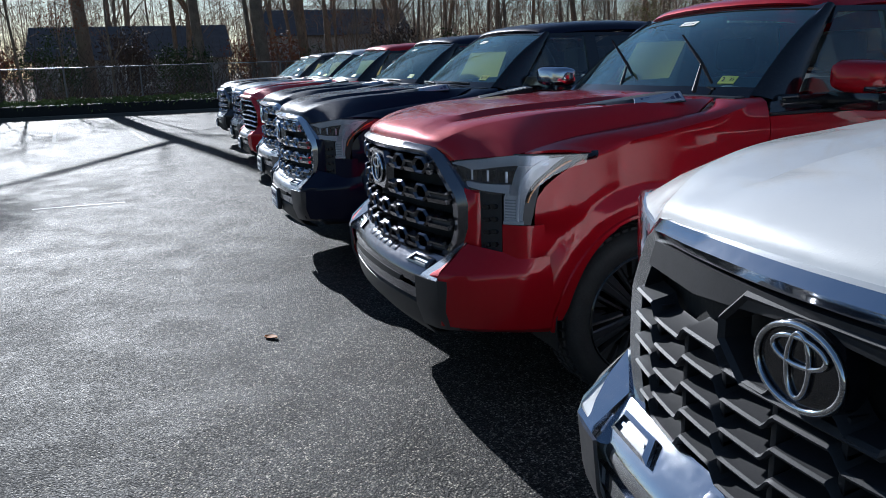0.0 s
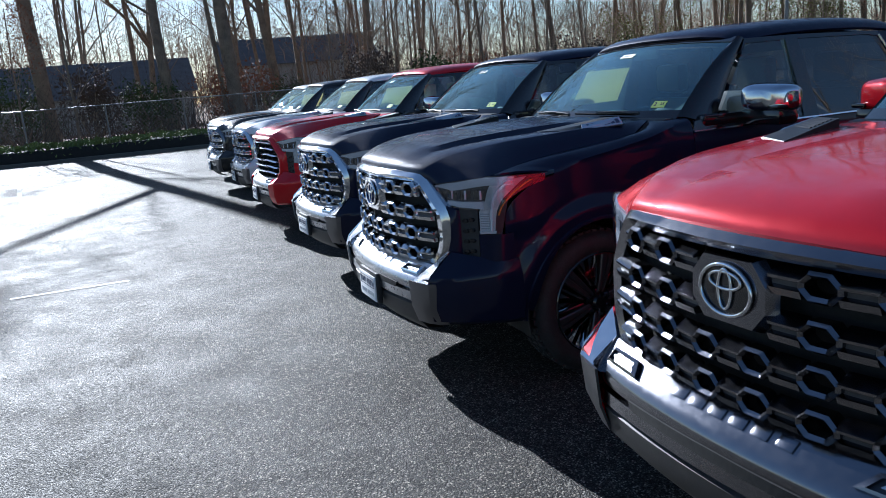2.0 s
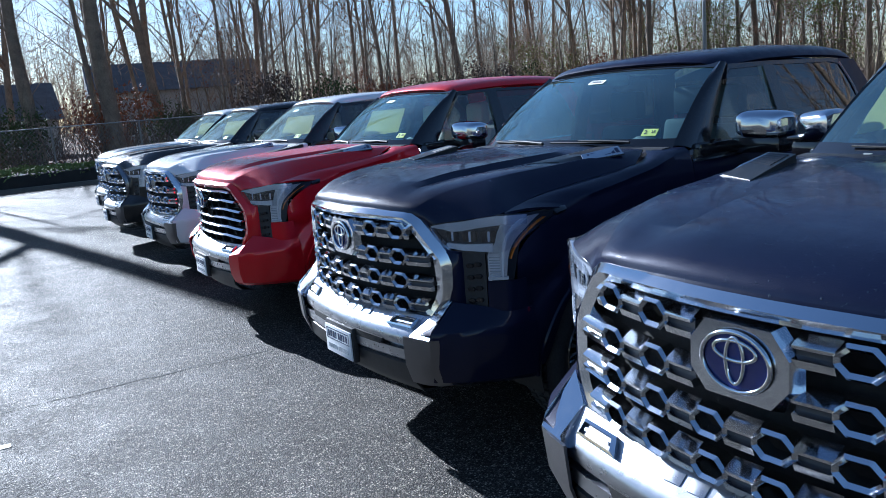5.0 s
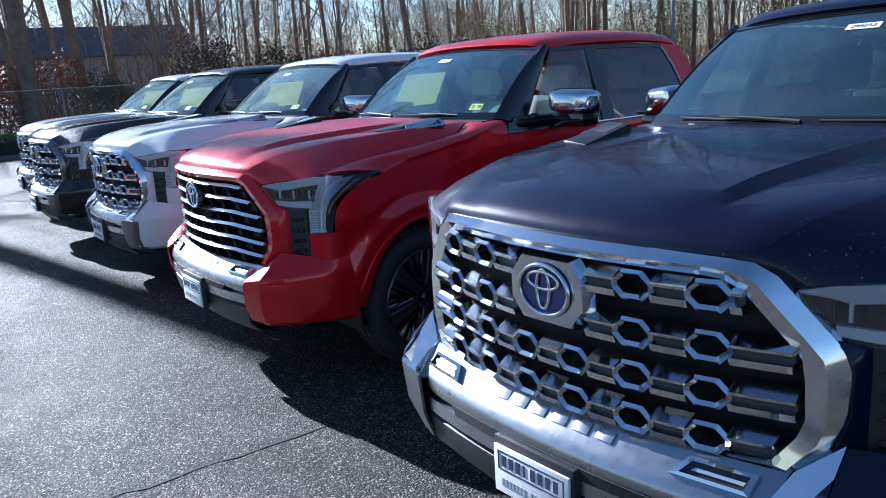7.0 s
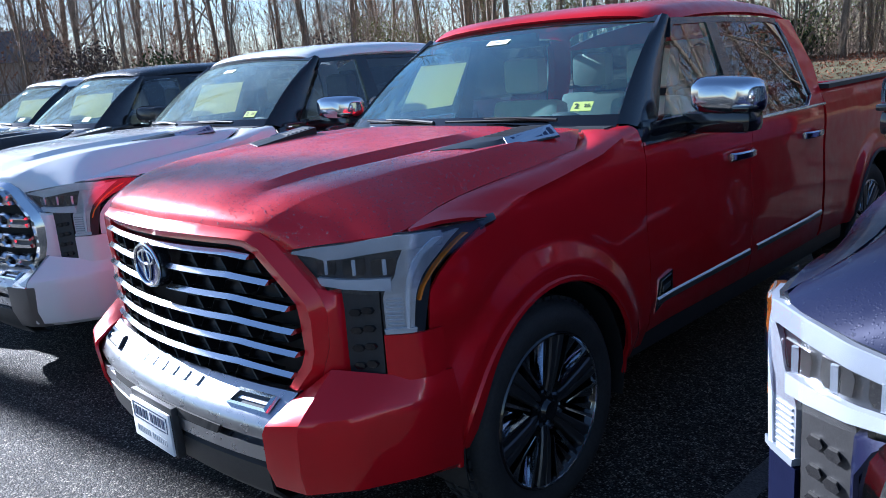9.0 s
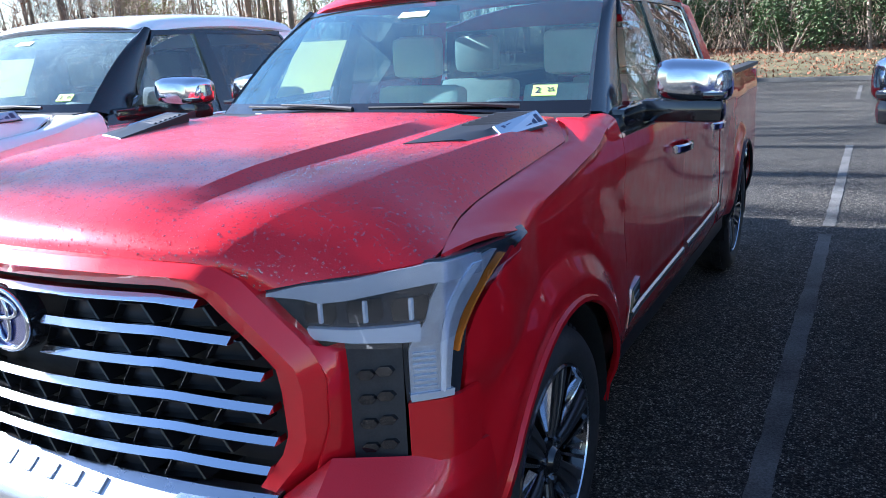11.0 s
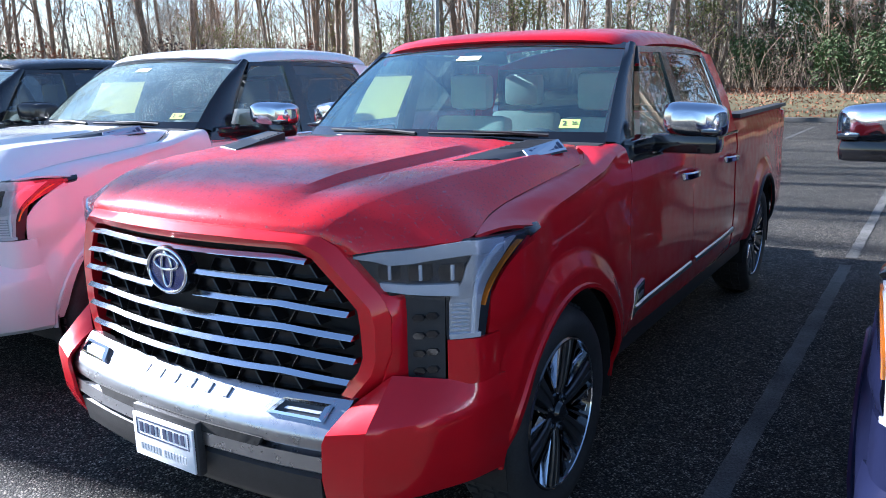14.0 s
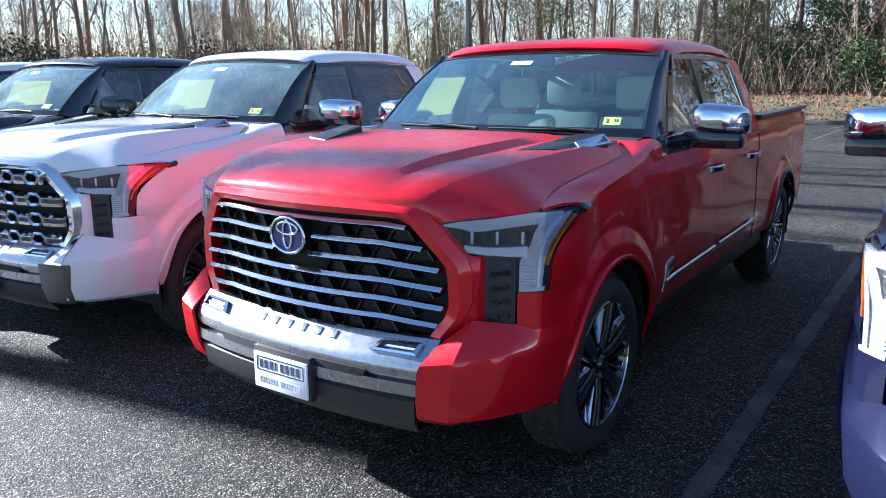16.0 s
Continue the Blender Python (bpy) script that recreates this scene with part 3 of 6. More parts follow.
HOOD = [
    [(0, .038, 1.208), (.2, .048, 1.208), (.33, .062, 1.207), (.40, .074, 1.206), (.46, .086, 1.204), (.547, .107, 1.195), (.59, .127, 1.166), (.623, .146, 1.141)],
    [(0, .05, 1.236), (.2, .06, 1.236), (.33, .074, 1.234), (.40, .086, 1.231), (.465, .098, 1.229), (.558, .12, 1.218), (.61, .145, 1.18), (.652, .162, 1.147)],
    [(0, .095, 1.268), (.2, .10, 1.268), (.335, .115, 1.265), (.405, .13, 1.256), (.475, .145, 1.256), (.575, .165, 1.246), (.66, .19, 1.20), (.715, .205, 1.156)],
    [(0, .21, 1.308), (.2, .215, 1.308), (.345, .225, 1.304), (.39, .235, 1.287), (.50, .245, 1.294), (.62, .265, 1.286), (.735, .258, 1.224), (.815, .25, 1.171)],
    [(0, .42, 1.341), (.2, .42, 1.341), (.36, .42, 1.337), (.405, .42, 1.311), (.53, .42, 1.324), (.68, .42, 1.316), (.84, .375, 1.243), (.917, .345, 1.188)],
    [(0, .58, 1.354), (.2, .58, 1.354), (.37, .58, 1.350), (.412, .58, 1.320), (.545, .575, 1.337), (.715, .57, 1.333), (.815, .555, 1.272), (.866, .545, 1.220)],
    [(0, .75, 1.363), (.2, .75, 1.364), (.38, .75, 1.36), (.425, .75, 1.328), (.56, .75, 1.345), (.745, .75, 1.343), (.818, .75, 1.298), (.853, .75, 1.247)],
    [(0, 1.08, 1.378), (.2, 1.08, 1.378), (.40, 1.09, 1.373), (.448, 1.095, 1.345), (.60, 1.10, 1.360), (.785, 1.10, 1.361), (.828, 1.10, 1.322), (.853, 1.09, 1.281)],
    [(0, 1.36, 1.384), (.2, 1.365, 1.383), (.42, 1.385, 1.378), (.52, 1.40, 1.362), (.62, 1.42, 1.366), (.755, 1.448, 1.359), (.803, 1.410, 1.336), (.859, 1.275, 1.304)],
]


def smooth_rows(rows, k=4):
    """Catmull-Rom between rows, for softly curved panels."""
    out = []
    n = len(rows)
    for i in range(n - 1):
        p0, p1, p2, p3 = rows[max(i - 1, 0)], rows[i], rows[i + 1], rows[min(i + 2, n - 1)]
        for j in range(k):
            t = j / k
            row = []
            for a, b, c, d in zip(p0, p1, p2, p3):
                a, b, c, d = Vector(a), Vector(b), Vector(c), Vector(d)
                row.append(tuple(0.5 * ((2 * b) + (c - a) * t + (2 * a - 5 * b + 4 * c - d) * t * t + (3 * b - a - 3 * c + d) * t ** 3)))
            out.append(row)
    out.append(list(rows[-1]))
    return out


def windshield_at(u, v, off=0.0):
    """A point of the windshield: u from -1 to 1 across, v from base to header."""
    x = u * lerp(0.835, 0.715, v)
    y = lerp(1.395 + 0.20 * u * u, 2.055 + 0.085 * u * u, v)
    z = lerp(1.368 - 0.008 * u * u, 1.812 - 0.03 * u * u, v) + 0.035 * math.sin(math.pi * v)
    return (x, y - off * 0.55, z + off * 0.83)


def glass_x(z):
    return interp(z, [1.26, 1.5, 1.72, 1.80], [0.925, 0.855, 0.775, 0.745])


def bead(bm, p, n, r):
    """A low dome of water."""
    e = n.orthogonal().normalized()
    f = n.cross(e)
    low = [bm.verts.new(p + (e * math.cos(a) + f * math.sin(a)) * r) for a in np.arange(5) * math.pi / 2.5]
    tip = bm.verts.new(p + n * r * 0.6)
    for i in range(5):
        bm.faces.new((low[i], low[(i + 1) % 5], tip))


def truck(label, body, grille, trim, mirror_mat, rim_mat, face_mat, seat_mat, m, plate=True, hybrid=True, frame_mat=None, wedge_mat=None, wipers_up=False, sheet=True, dewy=False, beads=0, papers=True):
    t = empty("pickup_truck", label, "pickup truck", "pickup trucks parked in a row")
    frame_mat = frame_mat or trim
    wedge_mat = wedge_mat or trim
    # hood
    bm = bmesh.new()
    flat = [r[:6] + [tuple(Vector(r[5]).lerp(Vector(r[7]), 0.55) + Vector((0.005, 0, 0.007)))] + r[7:] for r in HOOD]
    half = smooth_rows(flat, 4)
    half = [row[:5] + [tuple(Vector(row[4]).lerp(Vector(row[5]), 0.5) + Vector((0, 0, 0.003)))] + row[5:6] + [tuple(Vector(row[5]).lerp(Vector(row[6]), 0.07) + Vector((0, 0, 0.001)))] + row[6:] for row in half]
    grid(bm, [[(-x, y, z) for x, y, z in row[6:0:-1]] + row[:7] for row in half])
    for s in (1, -1):
        grid(bm, [[(s * x, y, z) for x, y, z in row[6:]] for row in half])
    bmesh.ops.remove_doubles(bm, verts=bm.verts, dist=1e-5)
    part("hood", bm, body, t, "", 24, 0.014)
    if beads:
        bead_rng, drops = random.Random(beads), bmesh.new()
        for row, after in zip(half, half[1:]):
            for i in range(9):
                for s in (1, -1):
                    a, b, c, d = [Vector((s * p[0], p[1], p[2])) for p in (row[i], row[i + 1], after[i], after[i + 1])]
                    n = (b - a).cross(c - a) * s
                    for k in range(int(n.length * beads + bead_rng.random())):
                        u, v = bead_rng.random(), bead_rng.random()
                        bead(drops, a.lerp(b, u).lerp(c.lerp(d, u), v), n.normalized(), 0.0012 + 0.0030 * bead_rng.random() ** 2.2)
        tagged(part("water_film", drops, WATER, t, "beads of water on the paint, tinted to look lens-dark", 80), kind="stuff")
    for s in (1, -1):
        # fender
        def over(y, last):
            ex, ez = hood_edge(y)
            a, b = Vector(last), Vector((ex + 0.004, y, ez))
            out = []
            for k in (0.15, 0.35, 0.6, 0.85):
                p = a.lerp(b, k)
                p.z += 0.012 * math.sin(math.pi * k)
                out.append(tuple(p))
            return out + [tuple(b), (b.x - 0.004, y, b.z - 0.010), (b.x - 0.06, y, b.z - 0.016)]
        bm = bmesh.new()
        rows = side_panel(0.36, 1.62, 0.44, crease_z, lambda z: interp(z, [0.44, 0.88, 0.90, 0.95, 1.0, 1.05, 1.10, 1.14, 1.16, 1.175], [0.42, 0.40, 0.392, 0.392, 0.402, 0.44, 0.505, 0.585, 0.63, 0.655]), 62, 34, over)
        grid(bm, both(rows, s))
        part("fender", bm, body, t, "", 50, 0.012)
        # doors
        for nm, y0, y1 in (("front_door", 1.624, 2.60), ("rear_door", 2.604, 3.575)):
            bm = bmesh.new()
            rows = side_panel(y0, y1, 0.50, lambda y: 1.275, None, 14 if nm == "front_door" else 26, 20)
            grid(bm, both(rows, s))
            door = part(nm, bm, body, t, "", 50, 0.02)
            bm = bmesh.new()
            yh = 2.53 if nm == "front_door" else 3.42
            xh = side_x(yh, 1.13)
            rows = []
            for k in range(13):
                u = k / 12
                y = yh - 0.19 + 0.24 * u
                d = 0.012 + 0.034 * math.sin(math.pi * u) ** 0.5
                rows.append([(s * (xh + d + dx), y, 1.135 + dz) for dx, dz in ((0, 0.019), (0.012, 0.012), (0.012, -0.012), (0, -0.019), (-0.012, -0.012), (-0.012, 0.012))])
            vs = grid(bm, rows, True)
            bm.faces.new(vs[0]), bm.faces.new(vs[-1][::-1])
            part("door_handle", bm, CHROME if trim is not GUNMETAL else body, door, "", 50)
            bm = bmesh.new()
            pts = [(s * (side_x(y, 0.63 + 0.02 * k / 8) + 0.010), y, 0.63 + 0.035 * (y - 1.7) / 1.9) for k, y in enumerate(np.linspace(y0 + 0.03, y1 - 0.05, 9))]
            grid(bm, [[(x + s * 0.006, y, z - 0.016) for x, y, z in pts], [(x + s * 0.010, y, z - 0.010) for x, y, z in pts], [(x + s * 0.010, y, z + 0.010) for x, y, z in pts], [(x + s * 0.002, y, z + 0.017) for x, y, z in pts]])
            part("door_moulding", bm, SATIN if trim is CHROME else PLASTIC, door)
            bm = bmesh.new()
            pts = [(s * 0.938, y, 1.281) for y in np.linspace(y0, y1, 6)]
            tube(bm, pts, 0.009, 6)
            part("belt_moulding", bm, CHROME if trim is CHROME else PLASTIC, door)
        bm = bmesh.new()
        f = [(s * (side_x(1.7, z) + 0.006), y, z) for y, z in ((1.66, 0.575), (1.69, 0.715), (1.80, 0.735), (1.80, 0.635))]
        prism(bm, f, [(x - s * 0.012, y, z) for x, y, z in f])
        badge = part("door_badge", bm, CHROME if trim is CHROME else PLASTIC, t)
        bm = bmesh.new()
        f = [(s * (side_x(1.7, z) + 0.0075), y, z) for y, z in ((1.695, 0.622), (1.71, 0.703), (1.788, 0.719), (1.788, 0.645))]
        prism(bm, f, [(x - s * 0.006, y, z) for x, y, z in f])
        part("badge_field", bm, GLOSS_BLACK, badge, "", 20)
        bm = bmesh.new()
        f = [(s * (side_x(1.7, z) + 0.0085), y, z) for y, z in ((1.715, 0.655), (1.718, 0.677), (1.778, 0.690), (1.778, 0.668))]
        prism(bm, f, [(x - s * 0.005, y, z) for x, y, z in f])
        part("badge_lettering", bm, SATIN, badge, "", 20)
        # bedside
        bm = bmesh.new()
        rows = side_panel(3.615, 5.62, 0.50, lambda y: 1.33, None, 56, 20, lambda y, a: [(a[0] - 0.004, y, 1.352), (a[0] - 0.02, y, 1.362)])
        grid(bm, both(rows, s))
        part("bedside", bm, body, t, "", 50, 0.012)
        bm = bmesh.new()
        prism(bm, [(s * 0.865, 3.63, 1.36), (s * 0.938, 3.63, 1.36), (s * 0.938, 3.63, 1.385), (s * 0.865, 3.63, 1.385)], [(s * 0.80, 5.63, 1.36), (s * 0.875, 5.63, 1.36), (s * 0.875, 5.63, 1.385), (s * 0.80, 5.63, 1.385)])
        part("bed_rail", bm, PLASTIC, t)
        bm = bmesh.new()
        box(bm, (s * 0.80, 5.58, 0.88), (s * 0.872, 5.655, 1.33), 0.02)
        part("tail_lamp", bm, RED_LENS, t)
        # wheel arch lining and sill
        for yc in (AXLE_F, AXLE_R):
            bm = bmesh.new()
            rows = []
            for k in range(19):
                a = math.pi * (k / 18 * 1.16 - 0.08)
                rows.append([(s * x, yc + 0.468 * math.cos(a), AXLE_Z + 0.015 + 0.468 * math.sin(a)) for x in (0.55, 0.75, 0.95 - tuck(yc))])
            grid(bm, rows)
            part("wheel_arch_liner", bm, UNDER, t, "", 60, 0.006)
            bm = bmesh.new()
            pts = []
            for k in range(25):
                a = math.pi * (k / 24 * 1.04 - 0.02)
                y, z = yc + 0.472 * math.cos(a), AXLE_Z + 0.018 + 0.472 * math.sin(a)
                pts.append((s * (side_x(y, max(z, 0.44)) + 0.002), y, z))
            tube(bm, pts, 0.012, 6)
            part("arch_lip", bm, body if yc == AXLE_F and trim is not GUNMETAL else PLASTIC, t)
        bm = bmesh.new()
        box(bm, (s * 0.80, 1.45, 0.40), (s * 0.905, 4.05, 0.505), 0.02)
        part("sill", bm, PLASTIC, t)
        # windows and pillars
        def pane(pts, name, mat, thick=0.006, parent=t):
            bm = bmesh.new()
            bm.faces.new([bm.verts.new((s * (glass_x(z) + 0.002), y, z)) for y, z in pts])
            return part(name, bm, mat, parent, "", 20)
        front_glass = pane([(1.80, 1.275), (2.475, 1.275), (2.475, 1.5), (2.475, 1.745), (2.30, 1.755), (2.16, 1.745), (2.09, 1.66), (1.86, 1.38)], "front_window", DOOR_GLASS)
        rear_glass = pane([(2.60, 1.275), (3.34, 1.275), (3.42, 1.34), (3.34, 1.60), (3.27, 1.73), (3.18, 1.745), (2.58, 1.752), (2.59, 1.5)], "rear_window", DARK_GLASS)
        bm = bmesh.new()
        pts = [(s * (glass_x(z) + 0.006), y, z) for y, z in ((3.275, 1.74), (3.345, 1.60), (3.43, 1.335), (3.35, 1.28), (2.62, 1.28))]
        tube(bm, pts, 0.009, 6)
        part("window_trim", bm, CHROME if trim is CHROME else PLASTIC, rear_glass)
        for nm, pts in (("b_pillar", [(2.475, 1.27), (2.60, 1.27), (2.585, 1.5), (2.575, 1.765), (2.475, 1.765), (2.475, 1.5)]),
                        ("window_rail", [(2.10, 1.69), (2.16, 1.745), (2.575, 1.752), (3.18, 1.745), (3.27, 1.73), (3.28, 1.765), (2.575, 1.778), (2.16, 1.775)])):
            bm = bmesh.new()
            prism(bm, [(s * (glass_x(z) + 0.008), y, z) for y, z in pts], [(s * (glass_x(z) - 0.03), y, z) for y, z in pts])
            part(nm, bm, GLOSS_BLACK, t, "", 20)
        bm = bmesh.new()
        pts = [(1.625, 1.285), (1.95, 1.28), (1.90, 1.375), (1.80, 1.36), (1.66, 1.335)]
        prism(bm, [(s * (glass_x(z) + 0.010), y, z) for y, z in pts], [(s * (glass_x(z) - 0.03), y, z) for y, z in pts])
        part("mirror_sail", bm, GLOSS_BLACK, t, "", 20)
        # front pillar follows the windshield's edge
        bm = bmesh.new()
        rows = []
        for k in range(11):
            v = k / 10
            a = Vector(windshield_at(1, v, 0.006))
            zz = a.z
            b = Vector((glass_x(zz) + 0.006 - 0.03 * (1 - v) * 0.3, lerp(1.80, 2.16, v), lerp(1.30, 1.775, v)))
            mid = a.lerp(b, 0.5) + Vector((0.012, -0.012, 0.012))
            q1, q3 = a.lerp(mid, 0.5) + Vector((0.004, -0.004, 0.006)), mid.lerp(b, 0.5) + Vector((0.006, 0, 0.003))
            rows.append([(s * p.x, p.y, p.z) for p in (a, q1, mid, q3, b)])
        grid(bm, rows)
        part("a_pillar", bm, GLOSS_BLACK, t, "gloss black front pillar", 50, 0.03)
        bm = bmesh.new()
        pts = [(3.34, 1.27), (3.60, 1.27), (3.585, 1.5), (3.47, 1.752), (3.24, 1.765), (3.28, 1.735), (3.355, 1.60), (3.44, 1.335)]
        prism(bm, [(s * (glass_x(z) + 0.006), y, z) for y, z in pts], [(s * (glass_x(z) - 0.05), y, z) for y, z in pts])
        part("c_pillar", bm, body, t, "", 20)
        # bumper corner
        bm = bmesh.new()
        corner = [
            [(.60, .05, .395), (.70, .08, .395), (.80, .20, .395), (.88, .34, .395), (.93, .47, .395)],
            [(.60, .02, .42), (.72, .05, .42), (.83, .17, .42), (.92, .34, .42), (.955, .47, .42)],
            [(.615, -.01, .50), (.74, .025, .50), (.865, .155, .50), (.95, .33, .50), (.975, .47, .50)],
            [(.63, -.02, .62), (.755, .02, .635), (.88, .15, .645), (.965, .325, .65), (.985, .46, .65)],
            [(.638, -.012, .645), (.757, .026, .665), (.88, .156, .675), (.964, .329, .68), (.984, .458, .68)],
            [(.642, .0, .655), (.757, .036, .677), (.879, .166, .686), (.962, .332, .69), (.983, .456, .69)],
            [(.652, .06, .69), (.755, .108, .742), (.872, .222, .732), (.95, .346, .722), (.979, .452, .722)],
            [(.662, .115, .712), (.752, .166, .79), (.866, .268, .768), (.943, .356, .752), (.975, .450, .75)]]
        grid(bm, [[(s * x, y, z) for x, y, z in seg(pl[:2], 4) + seg(pl[1:], 13)[1:]] for pl in corner])
        part("bumper_corner", bm, body, t, "", 26, 0.012)
        bm = bmesh.new()
        cheek = [
            [(.722, .150, .752), (.764, .197, .762), (.77, .29, .762)],
            [(.752, .170, .86), (.766, .206, .86), (.772, .30, .86)],
            [(.753, .174, .965), (.767, .209, .965), (.772, .30, .965)],
            [(.729, .170, 1.012), (.764, .205, 1.012), (.772, .30, 1.012)],
            [(.700, .166, 1.036), (.740, .190, 1.024), (.765, .28, 1.02)]]
        grid(bm, [[(s * x, y, z) for x, y, z in seg(pl, 9)] for pl in cheek])
        part("bumper_cheek", bm, body, t, "", 32, 0.008)
        bm = bmesh.new()
        grid(bm, [[(s * x, y, z) for x, y in seg([(.868, .33), (.870, lamp_y(.870) - 0.004), (.934, .330), (.952, .362), (.966, .43)], 13)] for z in (.745, .79, .84, .886)])
        part("bumper_flank", bm, body, t, "", 32, 0.012)
        # vent under the lamp
        v = new("side_vent")
        v.parent = t
        bm = bmesh.new()
        strip(bm, [(.767, 1.022), (.82, 1.018), (.870, 1.018)], [(.770, .752), (.82, .748), (.868, .745)], 0.006, 0.05, s, lambda x: lamp_y(x) - 0.002)
        part("vent_panel", bm, PLASTIC, v, "black plastic vent panel")
        for k in range(4):
            for i in range(2):
                bm = bmesh.new()
                cx, cz = 0.802 + 0.034 * i, 0.79 + 0.055 * k + 0.006 * i
                out = [(cx - 0.016, cz), (cx - 0.009, cz + 0.010), (cx + 0.009, cz + 0.010), (cx + 0.016, cz), (cx + 0.009, cz - 0.010), (cx - 0.009, cz - 0.010)]
                prism(bm, [(s * x, lamp_y(x) - 0.004, z) for x, z in out], [(s * x, lamp_y(x) + 0.01, z) for x, z in out])
                part("vent_stud", bm, GLOSS_BLACK, v, "", 20)
        # headlamp
        h = new("headlamp")
        h.parent = t
        top = seg([(.618, 1.138), (.69, 1.152), (.78, 1.163), (.86, 1.178), (.925, 1.187), (.960, 1.184), (.981, 1.172)], 25)
        bot = seg([(.635, 1.105), (.690, 1.030), (.76, 1.020), (.85, 1.014), (.92, 1.014), (.958, 1.03), (.979, 1.135)], 25)
        bm = bmesh.new()
        strip(bm, top, bot, 0.012, 0.10, s)
        part("lamp_housing", bm, LAMP_DARK, h, "dark lamp housing")
        bm = bmesh.new()
        strip(bm, seg([(.872, 1.03), (.870, .96), (.872, .880)], 6), seg([(.963, 1.06), (.959, .97), (.955, .884)], 6), 0.012, 0.08, s)
        part("lamp_column", bm, LAMP_DARK, h)
        bm = bmesh.new()
        inner = top[1:24]
        up = [(x, z - 0.005) for x, z in inner]
        lo = [(x, z - 0.005 - 0.042 * min(1, (k + 1) / 7)) for k, (x, z) in enumerate(inner)]
        strip(bm, up, lo, -0.001, 0.02, s)
        part("daytime_strip", bm, LAMP_SILVER, h, "silver light strip")
        bm = bmesh.new()
        strip(bm, seg([(.697, 1.058), (.78, 1.054), (.90, 1.058)], 14), seg([(.703, 1.034), (.78, 1.026), (.90, 1.020)], 14), -0.004, 0.02, s, across=4)
        part("light_guide", bm, LAMP_WHITE, h, "milky white light guide")
        bm = bmesh.new()
        strip(bm, seg([(.936, 1.150), (.918, 1.105), (.908, 1.060), (.884, 1.020), (.878, 1.0), (.878, .898)], 24), seg([(.974, 1.166), (.966, 1.11), (.955, 1.055), (.949, 1.01), (.947, .98), (.943, .900)], 24), 0.001, 0.02, s, across=8)
        part("column_reflector", bm, LAMP_GREY, h, "grey ribbed reflector")
        bm = bmesh.new()
        strip(bm, seg([(.963, 1.158), (.946, 1.10), (.936, 1.05), (.931, 1.0), (.927, .905)], 20), seg([(.968, 1.158), (.953, 1.10), (.944, 1.05), (.940, 1.0), (.936, .905)], 20), -0.004, 0.02, s)
        part("column_strip", bm, LAMP_WHITE, h)
        bm = bmesh.new()
        strip(bm, seg([(.876, .905), (.946, .908)], 5), seg([(.878, .889), (.945, .893)], 5), -0.006, 0.02, s)
        part("lamp_foot", bm, LAMP_SILVER, h)
        for k in range(7):
            z = 0.918 + 0.0125 * k
            bm = bmesh.new()
            strip(bm, [(.884, z + 0.003), (.905, z + 0.003), (.922, z + 0.003)], [(.884, z - 0.002), (.905, z - 0.002), (.922, z - 0.002)], -0.003, 0.01, s, across=2)
            part("reflector_rib", bm, LAMP_SILVER, h)
        for cx in (.722, .806, .884):
            bm = bmesh.new()
            lens = [(cx - .030, 1.066), (cx + .020, 1.064), (cx + .028, 1.078), (cx + .026, 1.116), (cx - .028, 1.112), (cx - .034, 1.098)]
            prism(bm, [(s * x, lamp_y(x) + 0.007, z) for x, z in lens], [(s * x, lamp_y(x) + 0.05, z) for x, z in lens])
            part("projector", bm, GLOSS_BLACK, h, "dark projector lens")
            bm = bmesh.new()
            box(bm, (s * (cx - .004), lamp_y(cx) + 0.001, 1.066), (s * (cx + .004), lamp_y(cx) + 0.02, 1.112), 0.002)
            part("projector_bar", bm, LAMP_WHITE, h)
        bm = bmesh.new()
        strip(bm, seg([(.9505, .985), (.954, 1.02), (.9605, 1.06), (.969, 1.11), (.9755, 1.15)], 14), seg([(.9522, .985), (.9555, 1.02), (.9618, 1.06), (.9702, 1.11), (.9762, 1.15)], 14), -0.004, 0.02, s, lambda x: lamp_y(x) - 0.001)
        part("side_reflector", bm, AMBER, h, "amber side reflector")
        bm = bmesh.new()
        cap = [(.945, .605, 1.176), (.984, .610, 1.152), (.979, .68, 1.160), (.958, .69, 1.178)]
        prism(bm, [(s * (x + 0.003), y, z + 0.006) for x, y, z in cap], [(s * (x - 0.02), y, z - 0.02) for x, y, z in cap])
        bmesh.ops.bevel(bm, geom=list(bm.edges), offset=0.005, segments=2, profile=0.6, affect="EDGES")
        part("lamp_end_cap", bm, GLOSS_BLACK, h)
        bm = bmesh.new()
        rows = []
        for k in range(9):
            rows.append([(s * (lerp(p[0], q[0], k / 8) + 0.008), lamp_y(lerp(p[0], q[0], k / 8)) - 0.012, lerp(p[1], q[1], k / 8)) for p, q in zip(top, bot)])
        grid(bm, rows)
        part("lamp_cover", bm, CLEAR, h, "clear cover").visible_shadow = False
        # mirrors, wheels, seats
        mirror(t, s, mirror_mat)
        for y in (AXLE_F, AXLE_R):
            wheel(t, s, y, rim_mat, face_mat)
